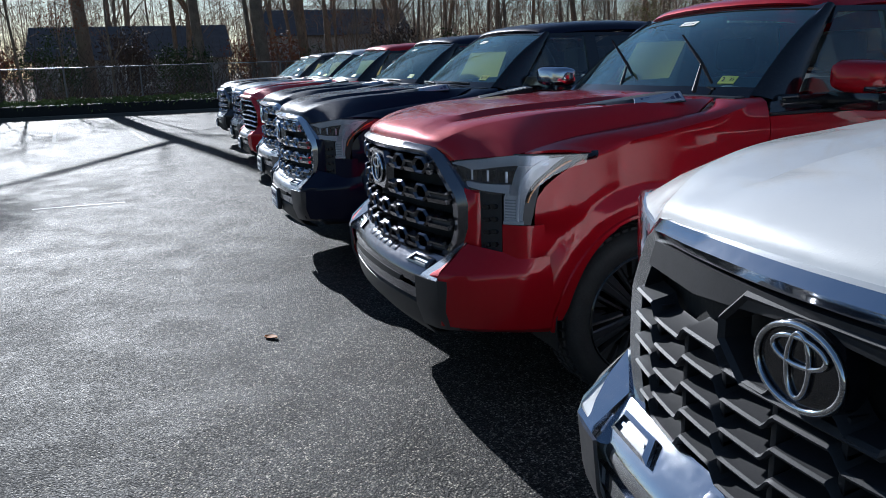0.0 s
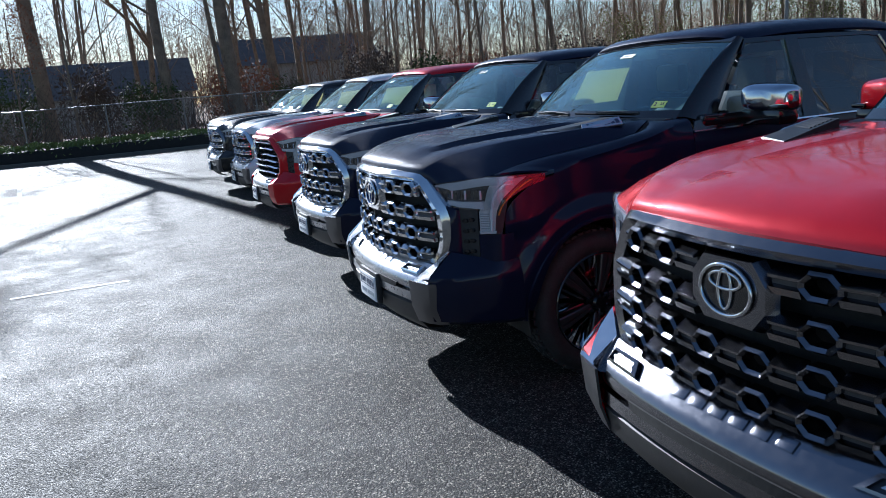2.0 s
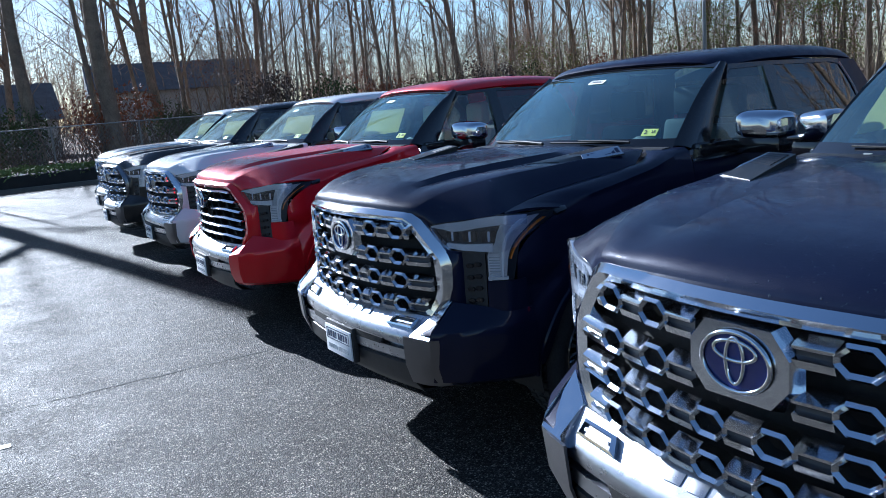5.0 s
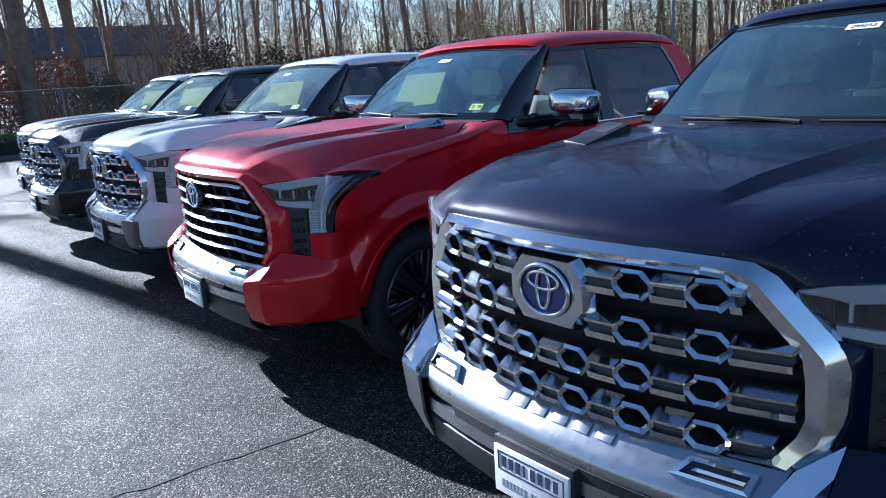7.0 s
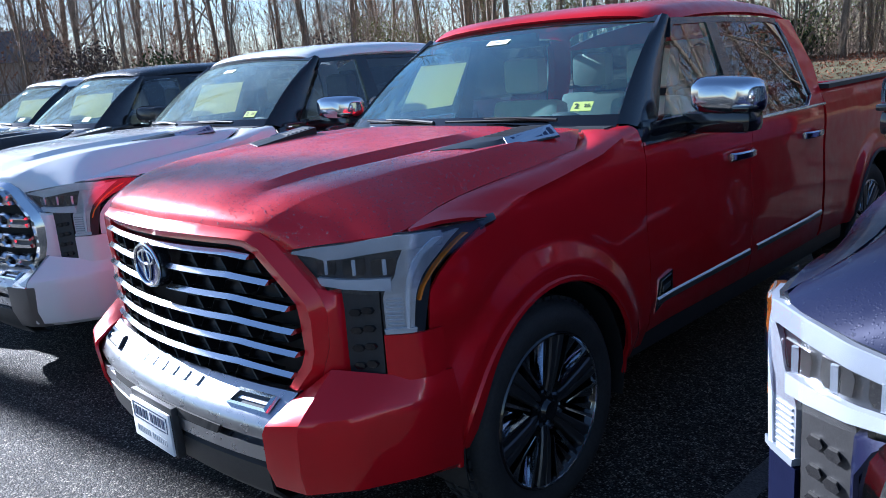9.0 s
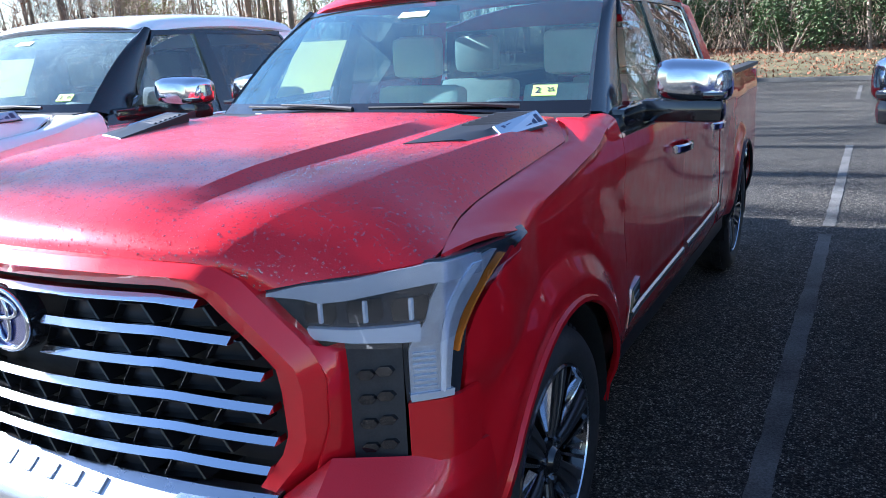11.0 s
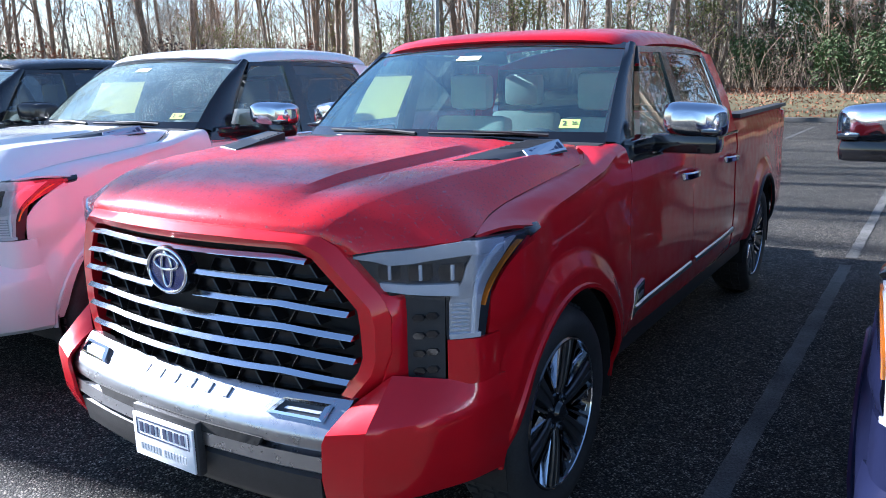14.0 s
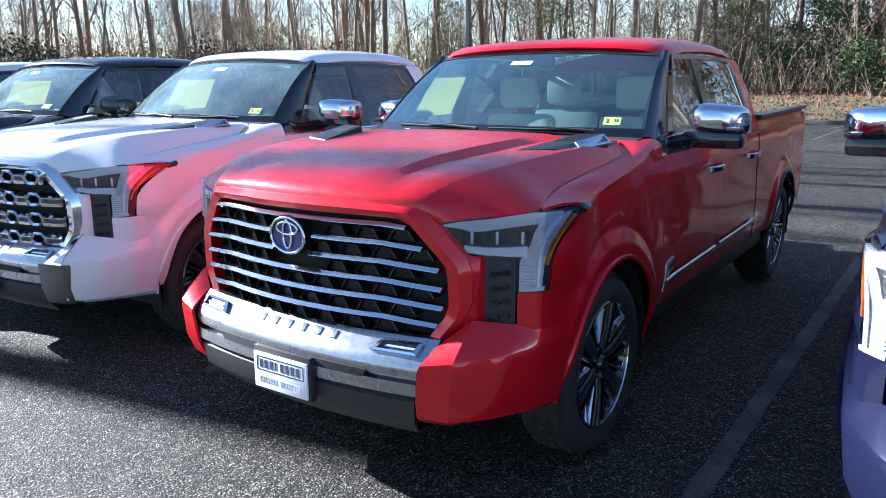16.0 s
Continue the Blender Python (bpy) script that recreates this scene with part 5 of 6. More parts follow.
# ---- ground, lot and edges ----
def asphalt_material():
    """Coarse damp asphalt: rounded stones of uneven tone and gloss set in dark binder, with wet and dry patches."""
    m = material("asphalt", (0.08, 0.08, 0.08), 0.5)
    v = coords(m)
    stones = node(m, "ShaderNodeTexVoronoi", Scale=112.0, Randomness=1.0)
    fine = node(m, "ShaderNodeTexNoise", Scale=330.0, Detail=2.0, Roughness=0.6)
    mid = node(m, "ShaderNodeTexNoise", Scale=2.2, Detail=8.0, Roughness=0.7)
    wide = node(m, "ShaderNodeTexNoise", Scale=0.35, Detail=5.0)
    # coarser cells painted into the colour, standing in for far glints of the grain
    glint_clumps = node(m, "ShaderNodeTexVoronoi", Scale=52.0, Randomness=1.0)
    for n in (stones, fine, mid, wide, glint_clumps):
        join(m, v, n.inputs["Vector"])
    tone = m.node_tree.nodes.new("ShaderNodeSeparateColor")
    join(m, stones.outputs["Color"], tone.inputs[0])
    stone = ramp(m, tone.outputs[0], [(0.0, (0.007, 0.0067, 0.0062)), (0.4, (0.034, 0.032, 0.028)), (0.7, (0.128, 0.118, 0.102)), (1.0, (0.37, 0.34, 0.288))])
    pits = ramp(m, stones.outputs["Distance"], [(0.30, (1,)), (0.62, (0.12,))])
    worn = ramp(m, wide.outputs["Fac"], [(0.35, (0.82, 0.82, 0.82)), (0.7, (1.2, 1.18, 1.15))])
    last = stone
    part_tone = m.node_tree.nodes.new("ShaderNodeSeparateColor")
    join(m, glint_clumps.outputs["Color"], part_tone.inputs[0])
    glint_tone = ramp(m, part_tone.outputs[0], [(0.1, (0.55, 0.55, 0.55)), (0.9, (1.55, 1.54, 1.5))])
    for other in (pits, worn, glint_tone):
        mul = m.node_tree.nodes.new("ShaderNodeMixRGB")
        mul.blend_type = "MULTIPLY"
        mul.inputs[0].default_value = 1.0
        join(m, last, mul.inputs[1]), join(m, other, mul.inputs[2])
        last = mul.outputs[0]
    join(m, last, bsdf(m).inputs["Base Color"])
    damp = m.node_tree.nodes.new("ShaderNodeMath")
    damp.operation = "MULTIPLY_ADD"
    join(m, tone.outputs[1], damp.inputs[0])
    damp.inputs[1].default_value = 0.5
    join(m, mid.outputs["Fac"], damp.inputs[2])
    join(m, ramp(m, damp.outputs[0], [(0.4, (0.52,)), (1.0, (0.85,))]), bsdf(m).inputs["Roughness"])
    bsdf(m).inputs["Specular IOR Level"].default_value = 0.33
    hgt = m.node_tree.nodes.new("ShaderNodeMath")
    hgt.operation = "MULTIPLY_ADD"
    join(m, stones.outputs["Distance"], hgt.inputs[0])
    hgt.inputs[1].default_value = -1.0
    fin = m.node_tree.nodes.new("ShaderNodeMath")
    fin.operation = "MULTIPLY"
    join(m, fine.outputs["Fac"], fin.inputs[0])
    fin.inputs[1].default_value = 0.45
    join(m, fin.outputs[0], hgt.inputs[2])
    b = node(m, "ShaderNodeBump", Strength=1.0, Distance=0.006)
    join(m, hgt.outputs[0], b.inputs["Height"]), join(m, b.outputs["Normal"], bsdf(m).inputs["Normal"])
    return m


ASPHALT = asphalt_material()
EARTH = varied("leaf_litter_earth", (0.15, 0.085, 0.042), 0.9, 0.7, 0.5, 0.6, 0.05, fine=14)
GRASS = varied("winter_grass", (0.085, 0.072, 0.028), 0.9, 1.5, 0.5, 0.6, 0.04, fine=16)
WHITE_LINE = varied("white_line_paint", (0.5, 0.5, 0.48), 0.7, 3.0, 0.4, 0.6, 0.004, fine=22)
LINE = varied("worn_line_paint", (0.095, 0.093, 0.088), 0.7, 3.0, 0.9, 0.8, 0.006, fine=40)
CONCRETE = varied("kerb_concrete", (0.085, 0.082, 0.076), 0.8, 2.0, 0.25, 0.4, 0.005, fine=14)
BARK = varied("bark", (0.2, 0.152, 0.108), 0.9, 3.0, 0.45, 0.9, 0.03, fine=7)
TWIG = varied("twigs", (0.28, 0.2, 0.14), 0.85, 2.0, 0.35, 0.2, 0.004)
YELLOW_GREEN = varied("pale_green_leaves", (0.17, 0.17, 0.05), 0.8, 1.5, 0.5, 0.2, 0.004)
BROWN_LEAF = varied("dead_leaves", (0.22, 0.08, 0.035), 0.8, 4.0, 0.5, 0.2, 0.004)
TAN_STEM = varied("dry_stems", (0.18, 0.135, 0.088), 0.85, 2.0, 0.4, 0.2, 0.004)
EVERGREEN = varied("evergreen_leaves", (0.045, 0.075, 0.02), 0.85, 1.5, 0.5, 0.2, 0.004)
BRUSH = varied("brush_leaves", (0.085, 0.062, 0.05), 0.8, 2.0, 0.5, 0.2, 0.004)
HEDGE = varied("hedge_leaves", (0.13, 0.17, 0.05), 0.8, 2.5, 0.5, 0.2, 0.004)
GALVANISED = varied("galvanised_steel", (0.20, 0.205, 0.21), 0.45, 6.0, 0.2, 0.1, 0.001, metal=0.6)
ROOF_GREY = varied("roof_shingle", (0.10, 0.10, 0.105), 0.85, 2.0, 0.3, 0.4, 0.01)
SIDING = varied("house_siding", (0.33, 0.32, 0.30), 0.7, 2.0, 0.15, 0.2, 0.005)


def ground_z(x, y):
    """The land rises gently behind the lot's kerbs."""
    back = max(0.0, min(1.0, (y - 27.4) / 9.0))
    side = max(0.0, min(1.0, (-20.6 - x) / 8.0))
    return -0.02 + 0.9 * back ** 0.8 + 0.25 * side


bm = bmesh.new()
xs = sorted(set([-1500, -500, -200, -120] + list(np.arange(-90, 61, 3.0)) + [-20.6, 90, 200, 500, 1500]))
ys = sorted(set([-1500, -500, -200, -80] + list(np.arange(-40, 91, 3.0)) + [27.4, 28.2, 120, 200, 500, 1500]))
grid(bm, [[(x, y, ground_z(x, y) - (0.06 if x > -20.6 and y < 27.4 else 0) + (0.05 * noise.noise((x * 0.3, y * 0.3, 0)) if (x < -21 or y > 28) else 0)) for x in xs] for y in ys])
tagged(part("ground", bm, EARTH, None, "", 60), "brown leaf-littered earth under the bare woods", "ground", "", "structure")

bm = bmesh.new()
box(bm, (-20.4, -60, -0.1), (60, 27.2, 0.0))
tagged(part("pavement", bm, ASPHALT, None, "", 0), "dark damp coarse asphalt of the parking lot", "pavement", "", "structure")

for nm, lo, hi in (("kerb_back", (-20.4, 27.2, -0.1), (60, 27.4, 0.13)), ("kerb_side", (-20.6, -60, -0.1), (-20.4, 27.4, 0.13))):
    bm = bmesh.new()
    box(bm, lo, hi, 0.02)
    tagged(part(nm, bm, CONCRETE), "grey concrete kerb at the lot's edge", "kerb", "", "structure")

bm = bmesh.new()
rows = [[(x, y, ground_z(x, y) + 0.03 + 0.04 * noise.noise((x, y, 3))) for x in np.arange(-19, 50, 0.7)] for y in np.arange(27.4, 34.5, 0.7)]
grid(bm, rows)
tagged(part("grass_bank", bm, GRASS, None, "", 60), "thin winter grass bank behind the kerb", "grass", "", "structure")


def rag_line(name, x0, y0, x1, y1, w, label, mat=LINE):
    """A worn painted line with ragged edges."""
    a, b = Vector((x0, y0, 0)), Vector((x1, y1, 0))
    n = max(4, int((b - a).length / 0.12))
    side = Vector((-(b - a).y, (b - a).x, 0)).normalized() * w / 2
    rng = random.Random(int(abs(x0 * 31 + y0 * 7) * 10))
    lo, hi = [], []
    for k in range(n + 1):
        p = a.lerp(b, k / n)
        lo.append(tuple(p - side * rng.uniform(0.82, 1.05) + Vector((0, 0, 0.004))))
        hi.append(tuple(p + side * rng.uniform(0.82, 1.05) + Vector((0, 0, 0.004))))
    bm = bmesh.new()
    grid(bm, [lo, hi])
    return tagged(part(name, bm, mat, None, "", 0), label, "road marking", "", "structure")


for x in (-6.9, -4.1, -1.33, 1.42, 4.25, 7.0, 9.8, 12.6):
    rag_line("stall_line", x, 0.55, x + 0.02, 5.75, 0.10, "worn white stall line on the asphalt")
    rag_line("stall_line", x + 0.03, 6.05, x + 0.05, 11.3, 0.10, "worn white stall line on the asphalt")
    rag_line("stall_line", x, 19.5, x, 24.5, 0.10, "worn white stall line on the asphalt")
rag_line("stall_line", 1.80, -2.75, 1.82, -1.69, 0.07, "short white line remnant on the asphalt", WHITE_LINE)
rag_line("stall_line", -7.5, -1.6, -11.5, -2.1, 0.10, "faint white line remnant on the asphalt")
rag_line("stall_line", -9.0, -3.8, -13.5, -4.3, 0.10, "faint white line remnant on the asphalt")

bm = bmesh.new()
rng = random.Random(5)
pts = []
y = -7.0
x = 1.02
while y < 0.6:
    pts.append((x, y))
    y += rng.uniform(0.05, 0.14)
    x = 1.02 + 0.03 * (y + 7) + rng.uniform(-0.02, 0.02)
grid(bm, [[(px - rng.uniform(0.003, 0.009), py, 0.003) for px, py in pts], [(px + rng.uniform(0.003, 0.009), py, 0.003) for px, py in pts]])
tagged(part("pavement_crack", bm, UNDER, None, "", 0), "long dark crack across the asphalt", "crack", "", "structure")


# ---- trucks ----
RED = paint("red_paint", (0.56, 0.006, 0.014), 0.28, 0.1, 1.0, (0.03, 0.24))
DEEP_RED = paint("deep_red_paint", (0.40, 0.004, 0.012), 0.25, 0.06)
NAVY = paint("navy_paint", (0.008, 0.011, 0.032), 0.1, 0.15, 0.5)
BLUE_BLACK = paint("blue_black_paint", (0.008, 0.010, 0.030), 0.1, 0.15, 0.5)
WHITE = paint("white_paint", (0.72, 0.73, 0.75), 0.0, 0.3)
SILVER_WHITE = paint("silver_white_paint", (0.66, 0.66, 0.65), 0.1, 0.08)
BLACK = paint("black_paint", (0.016, 0.016, 0.017), 0.2, 0.5)

truck("silver-white pickup truck with a stepped grey grille", SILVER_WHITE, "wavy", CHROME, GLOSS_BLACK, GUNMETAL, GUNMETAL, DARK_LEATHER, pose(11.191, -0.132, 0, 0, 0, 0), plate=False, hybrid=False, frame_mat=CHROME, wedge_mat=CHROME)
truck("wet red pickup truck with a black chrome grille and raised wipers", DEEP_RED, "octagon", BLACK_CHROME, DEEP_RED, GLOSS_BLACK, GUNMETAL, DARK_LEATHER, pose(8.322, -0.079, 0, 0, 0, 1.2), plate=False, frame_mat=BLACK_CHROME, wedge_mat=CHROME, wipers_up=True)
truck("wet navy pickup truck with a chrome eyelet grille", NAVY, "octagon", CHROME, CHROME, GLOSS_BLACK, CHROME, DARK_LEATHER, pose(5.494, -0.195, 0, 0, 0, 0.4), beads=1500)
truck("wet blue-black pickup truck with a bright chrome eyelet grille", BLUE_BLACK, "octagon", CHROME, CHROME, GLOSS_BLACK, CHROME, DARK_LEATHER, pose(2.940, -0.032, 0, 0, 0, 1.7), sheet=False, beads=1500)
truck("wet red pickup truck with a slim-barred chrome grille and pale seats", RED, "bars", CHROME, CHROME, GLOSS_BLACK, CHROME, LEATHER, pose(0, 0, 0), frame_mat=RED, wedge_mat=RED, beads=11000)
truck("white pickup truck with a chrome eyelet grille", WHITE, "octagon", CHROME, CHROME, GLOSS_BLACK, CHROME, DARK_LEATHER, pose(-2.72, 0.095, 0, 0, 0, 0.8), dewy=True)
truck("black pickup truck with a chrome eyelet grille", BLACK, "octagon", CHROME, BLACK, GLOSS_BLACK, GUNMETAL, DARK_LEATHER, pose(-5.35, 0.0, 0), hybrid=False, frame_mat=BLACK_CHROME, dewy=True)
truck("silver pickup truck at the far end of the row", SILVER_WHITE, "octagon", CHROME, CHROME, GLOSS_BLACK, CHROME, DARK_LEATHER, pose(-8.0, 0.25, 0), hybrid=False, dewy=True)


# ---- woods ----
def tree_template(seed, height, r0, leaves=0, sparse=False, stout=False, young=False):
    rng = random.Random(seed)
    trunk, twigs = bmesh.new(), bmesh.new()
    tips = []

    def limb(p, d, length, r, level):
        n = (9, 4, 3, 2)[level]
        pts, rad = [p.copy()], [r]
        q, dd = p.copy(), d.copy()
        for k in range(n):
            dd = (dd + Vector((rng.uniform(-1, 1), rng.uniform(-1, 1), rng.uniform(-0.3, 0.6))) * (0.045 if level == 0 else 0.24)).normalized()
            q = q + dd * length / n
            pts.append(q.copy())
            rad.append(max(r * (1 - (0.68 if level == 0 else 0.78) * (k + 1) / n), 0.006))
        tube(trunk if level < 2 else twigs, pts, rad, (8, 5, 4, 3)[level], False)
        if level >= 3:
            tips.append(pts[-1])
            return
        count = (rng.randint(9, 12), rng.randint(4, 6), rng.randint(3, 5))[level]
        if sparse:
            count = (11, 3, 2)[level]
        if stout:
            count = (7, 4, 3)[level]
        for k in range(count):
            u = rng.uniform((0.3 if sparse else 0.08 if young else 0.22) if level == 0 else 0.2, 0.98)
            i = min(int(u * n), n - 1)
            base = pts[i].lerp(pts[i + 1], u * n - i)
            a = rng.uniform(0, 2 * math.pi)
            tilt = rng.uniform(0.5, 1.0)
            axis = (pts[i + 1] - pts[i]).normalized()
            o = axis.orthogonal().normalized()
            o = Matrix.Rotation(a, 3, axis) @ o
            nd = (axis * math.cos(tilt) + o * math.sin(tilt) + Vector((0, 0, 0.25))).normalized()
            ln = length * (0.42 if level == 0 else 0.55) * (1.25 - 0.7 * u) * rng.uniform(0.7, 1.2)
            limb(base, nd, ln, rad[i] * (rng.uniform(0.5, 0.75) if stout else rng.uniform(0.3, 0.5)), level + 1)
    limb(Vector((0, 0, -0.3)), Vector((rng.uniform(-0.03, 0.03), rng.uniform(-0.03, 0.03), 1)).normalized(), height, r0, 0)
    t = empty("bare_tree", "bare winter tree with grey-brown bark and fine twigs", "tree", "bare trees round the lot")
    part("trunk", trunk, BARK, t, "", 60)
    part("crown", twigs, TWIG, t, "fine bare twigs", 60)
    if leaves:
        bm = bmesh.new()
        for k in range(leaves):
            c = rng.choice(tips) + Vector((rng.gauss(0, 0.3), rng.gauss(0, 0.3), rng.gauss(0, 0.3)))
            leaf(bm, c, rng, 0.07 if leaves < 1000 else 0.1)
        part("dry_leaves", bm, BROWN_LEAF, t, "a few russet dead leaves", 0)
    return t


def leaf(bm, c, rng, size):
    a = Vector((rng.gauss(0, 1), rng.gauss(0, 1), rng.gauss(0, 1))).normalized()
    b = a.orthogonal().normalized()
    s = size * rng.uniform(0.6, 1.3)
    vs = [bm.verts.new(c + a * s), bm.verts.new(c + b * s * 0.45), bm.verts.new(c - a * s * 0.9), bm.verts.new(c - b * s * 0.45)]
    bm.faces.new(vs)


templates = [tree_template(11, 18, 0.16), tree_template(12, 21, 0.19), tree_template(13, 15, 0.12), tree_template(14, 18, 0.15, 900), tree_template(15, 12, 0.10, 1200), tree_template(16, 17, 0.13), tree_template(17, 19, 0.17, 0, True), tree_template(18, 17, 0.14, 0, True), tree_template(19, 17, 0.22, 0, False, True), tree_template(20, 17, 0.16, 2600), tree_template(21, 7.5, 0.05, 0, False, False, True), tree_template(22, 6.0, 0.04, 160, False, False, True), tree_template(23, 9.0, 0.06, 0, False, False, True)]
rng = random.Random(77)
spots = [(-31, -8.6, 9, 0.8, 0.0), (-42, 0.6, 8, 1.0, 3.4), (-33, -9.5, 7, 1.1, 0.5), (-38, -13, 6, 1.0, 1.5), (-25.6, -3.2, 5, 0.5, 0.7), (-26, -6.8, 2, 0.6, 2.0), (-25.6, -10, 5, 0.55, 4.0), (-26.4, -5.2, 4, 0.5, 1.0), (-26, -14, 2, 0.7, 3.0)]
for k in range(62):
    spots.append((rng.uniform(-60, 34), rng.uniform(36, 62) if k % 3 else rng.uniform(34.5, 40), rng.randrange(6), rng.uniform(0.85, 1.3), rng.uniform(0, 6.3)))
for k in range(75):
    spots.append((rng.uniform(-50, 20), rng.uniform(34.5, 44), 10 + k % 3, rng.uniform(0.8, 1.25), rng.uniform(0, 6.3)))
for k in range(30):
    spots.append((rng.uniform(-34, -26), rng.uniform(8, 34), 10 + k % 3, rng.uniform(0.8, 1.2), rng.uniform(0, 6.3)))
for k in range(24):
    spots.append((-48 + 3.0 * k + rng.uniform(-0.8, 0.8), rng.uniform(35, 42), (0, 1, 5, 2, 3, 5)[k % 6], rng.uniform(0.85, 1.15), rng.uniform(0, 6.3)))
for k in range(16):
    spots.append((-36 - 4.7 * (k % 3), 4.5 + 1.35 * k, (5, 2, 3, 2)[k % 4], 1.05, k * 1.7))
for k in range(30):
    spots.append((rng.uniform(-75, -27), rng.uniform(-8, 36), rng.randrange(6), rng.uniform(0.8, 1.3), rng.uniform(0, 6.3)))
for k in range(12):
    spots.append((rng.uniform(-100, 60), rng.uniform(62, 95), rng.randrange(6), rng.uniform(0.9, 1.3), rng.uniform(0, 6.3)))
used = set()
for x, y, i, s, a in spots:
    if x < -52 and i < 6 and 9.5 <= y - 0.161 * x < 34 and x > -62:
        i = (7, 8, 2)[int(abs(x * 7)) % 3]
    if x < -26.5 and i < 6 and -7 < y - 0.161 * x < 9.5 and x > -58:
        i = 7 if abs(y - 0.161 * x) > 5 else -1        # thin crowns let the sun through to the lot
    if i < 0:
        continue
    z = ground_z(x, y)
    lean = (4.0 * math.sin(x * 3.1 + y), 4.0 * math.cos(x * 1.7 - y * 2.3))
    if i not in used:
        used.add(i)
        templates[i].matrix_world = pose(x, y, z, *lean, math.degrees(a))
        templates[i].scale = (s, s, s)
    else:
        o = copy_thing(templates[i], pose(x, y, z, *lean, math.degrees(a)))
        o.scale = (s, s, s)



def tall_tree(x, y, height, r0, forks, seed):
    """A straight tall tree: forks are heights, the way each limb leaves, its length and its radius."""
    rng = random.Random(seed)
    t = empty("bare_tree", "tall straight bare tree that shades the lot with its trunk", "tree", "bare trees round the lot")
    trunk, twigs = bmesh.new(), bmesh.new()
    axis = [Vector((0.10 * math.sin(k * 1.3), 0.10 * math.sin(k * 0.9 + 1), -0.3 + (height + 0.3) * k / 14)) for k in range(15)]
    tube(trunk, axis, [r0 * (1.25 if k == 0 else 1 - 0.72 * k / 14) for k in range(15)], 10, False)
    limbs = [(h, Vector(d).normalized(), ln, r) for h, d, ln, r in forks]
    for k in range(22):
        a, h = rng.uniform(0, 2 * math.pi), height * rng.uniform(0.3, 0.98)
        limbs.append((h, Vector((math.cos(a), math.sin(a), rng.uniform(0.4, 1.2))).normalized(), rng.uniform(1.2, 3.2), rng.uniform(0.02, 0.045)))
    for h, d, ln, r in limbs:
        p = Vector((0, 0, h))
        pts = [p + d * ln * u + Vector((0, 0, 0.08 * ln * u * u)) + Vector((rng.gauss(0, 0.04), rng.gauss(0, 0.04), 0)) * ln * u for u in (0, 0.25, 0.5, 0.75, 1)]
        tube(trunk, pts, [r, r * 0.85, r * 0.65, r * 0.45, r * 0.2], 6, False)
        for k in range(int(4 + ln * 2)):
            u = rng.uniform(0.3, 1)
            i = min(int(u * 4), 3)
            b = pts[i].lerp(pts[i + 1], u * 4 - i)
            e = b + (d + Vector((rng.gauss(0, 0.6), rng.gauss(0, 0.6), rng.uniform(0, 0.7)))).normalized() * rng.uniform(0.5, 1.5)
            tube(twigs, [b, b.lerp(e, 0.5) + Vector((rng.gauss(0, 0.06), rng.gauss(0, 0.06), 0.05)), e], [0.012, 0.008, 0.004], 4, False)
    part("trunk", trunk, BARK, t, "", 60)
    part("crown", twigs, TWIG, t, "fine bare twigs", 60)
    t.matrix_world = pose(x, y, ground_z(x, y))


tall_tree(-30.5, -4.63, 24, 0.38, [(10.2, (0.1, -1.0, 0.75), 7.5, 0.16), (12.0, (0.1, 0.6, 1.0), 5.0, 0.10), (15.5, (0, -0.7, 1.0), 5.0, 0.09), (17.5, (0, 0.8, 1.0), 4.0, 0.08)], 61)
tall_tree(-29, 3.75, 21, 0.37, [(7.5, (0.2, 0.9, 0.7), 4.5, 0.09), (11, (-0.2, -0.8, 0.9), 5.0, 0.11), (14, (0.3, 0.7, 1.0), 4.0, 0.08)], 63)
tall_tree(-29.5, 0.75, 20, 0.29, [(5.5, (0.1, -0.9, 0.6), 4.5, 0.07), (8.0, (0, 0.6, 1.0), 4.5, 0.09), (12, (0.2, -0.7, 1.0), 4.0, 0.07)], 64)
tall_tree(-37, 7.4, 19, 0.24, [(6.5, (0.1, -0.8, 0.8), 4.0, 0.07), (9.0, (0.1, 0.8, 0.8), 4.0, 0.07)], 65)

# undergrowth: stems, dead leaves and evergreen bushes
back_stems, side_stems = bmesh.new(), bmesh.new()
for k in range(11000):
    if k % 3:
        x, y = rng.uniform(-55, 36), 35 + abs(rng.gauss(0, 6))
    else:
        x, y = -25.5 - abs(rng.gauss(0, 7)), rng.uniform(-14, 36)
    z, h = ground_z(x, y), rng.uniform(0.6, 4.2)
    p = Vector((x, y, z))
    d = Vector((rng.gauss(0, 0.45), rng.gauss(0, 0.45), 1)).normalized()
    q = p + d * h * 0.5
    r = q + (d + Vector((rng.gauss(0, 0.5), rng.gauss(0, 0.5), 0))).normalized() * h * 0.5
    w = rng.uniform(0.006, 0.016)
    tube(back_stems if k % 3 else side_stems, [p, q, r], [w, w * 0.8, w * 0.3], 3, False)
for k in range(5000):
    x, y = rng.uniform(-14, 28), rng.uniform(40, 52)
    p = Vector((x, y, ground_z(x, y) + abs(rng.gauss(0, 3.5))))
    e = p + Vector((rng.gauss(0, 0.8), rng.gauss(0, 0.8), rng.uniform(0.2, 2.6)))
    w = rng.uniform(0.012, 0.03)
    tube(side_stems, [p, p.lerp(e, 0.5) + Vector((rng.gauss(0, 0.2), rng.gauss(0, 0.2), 0)), e], [w, w * 0.8, w * 0.4], 3, False)
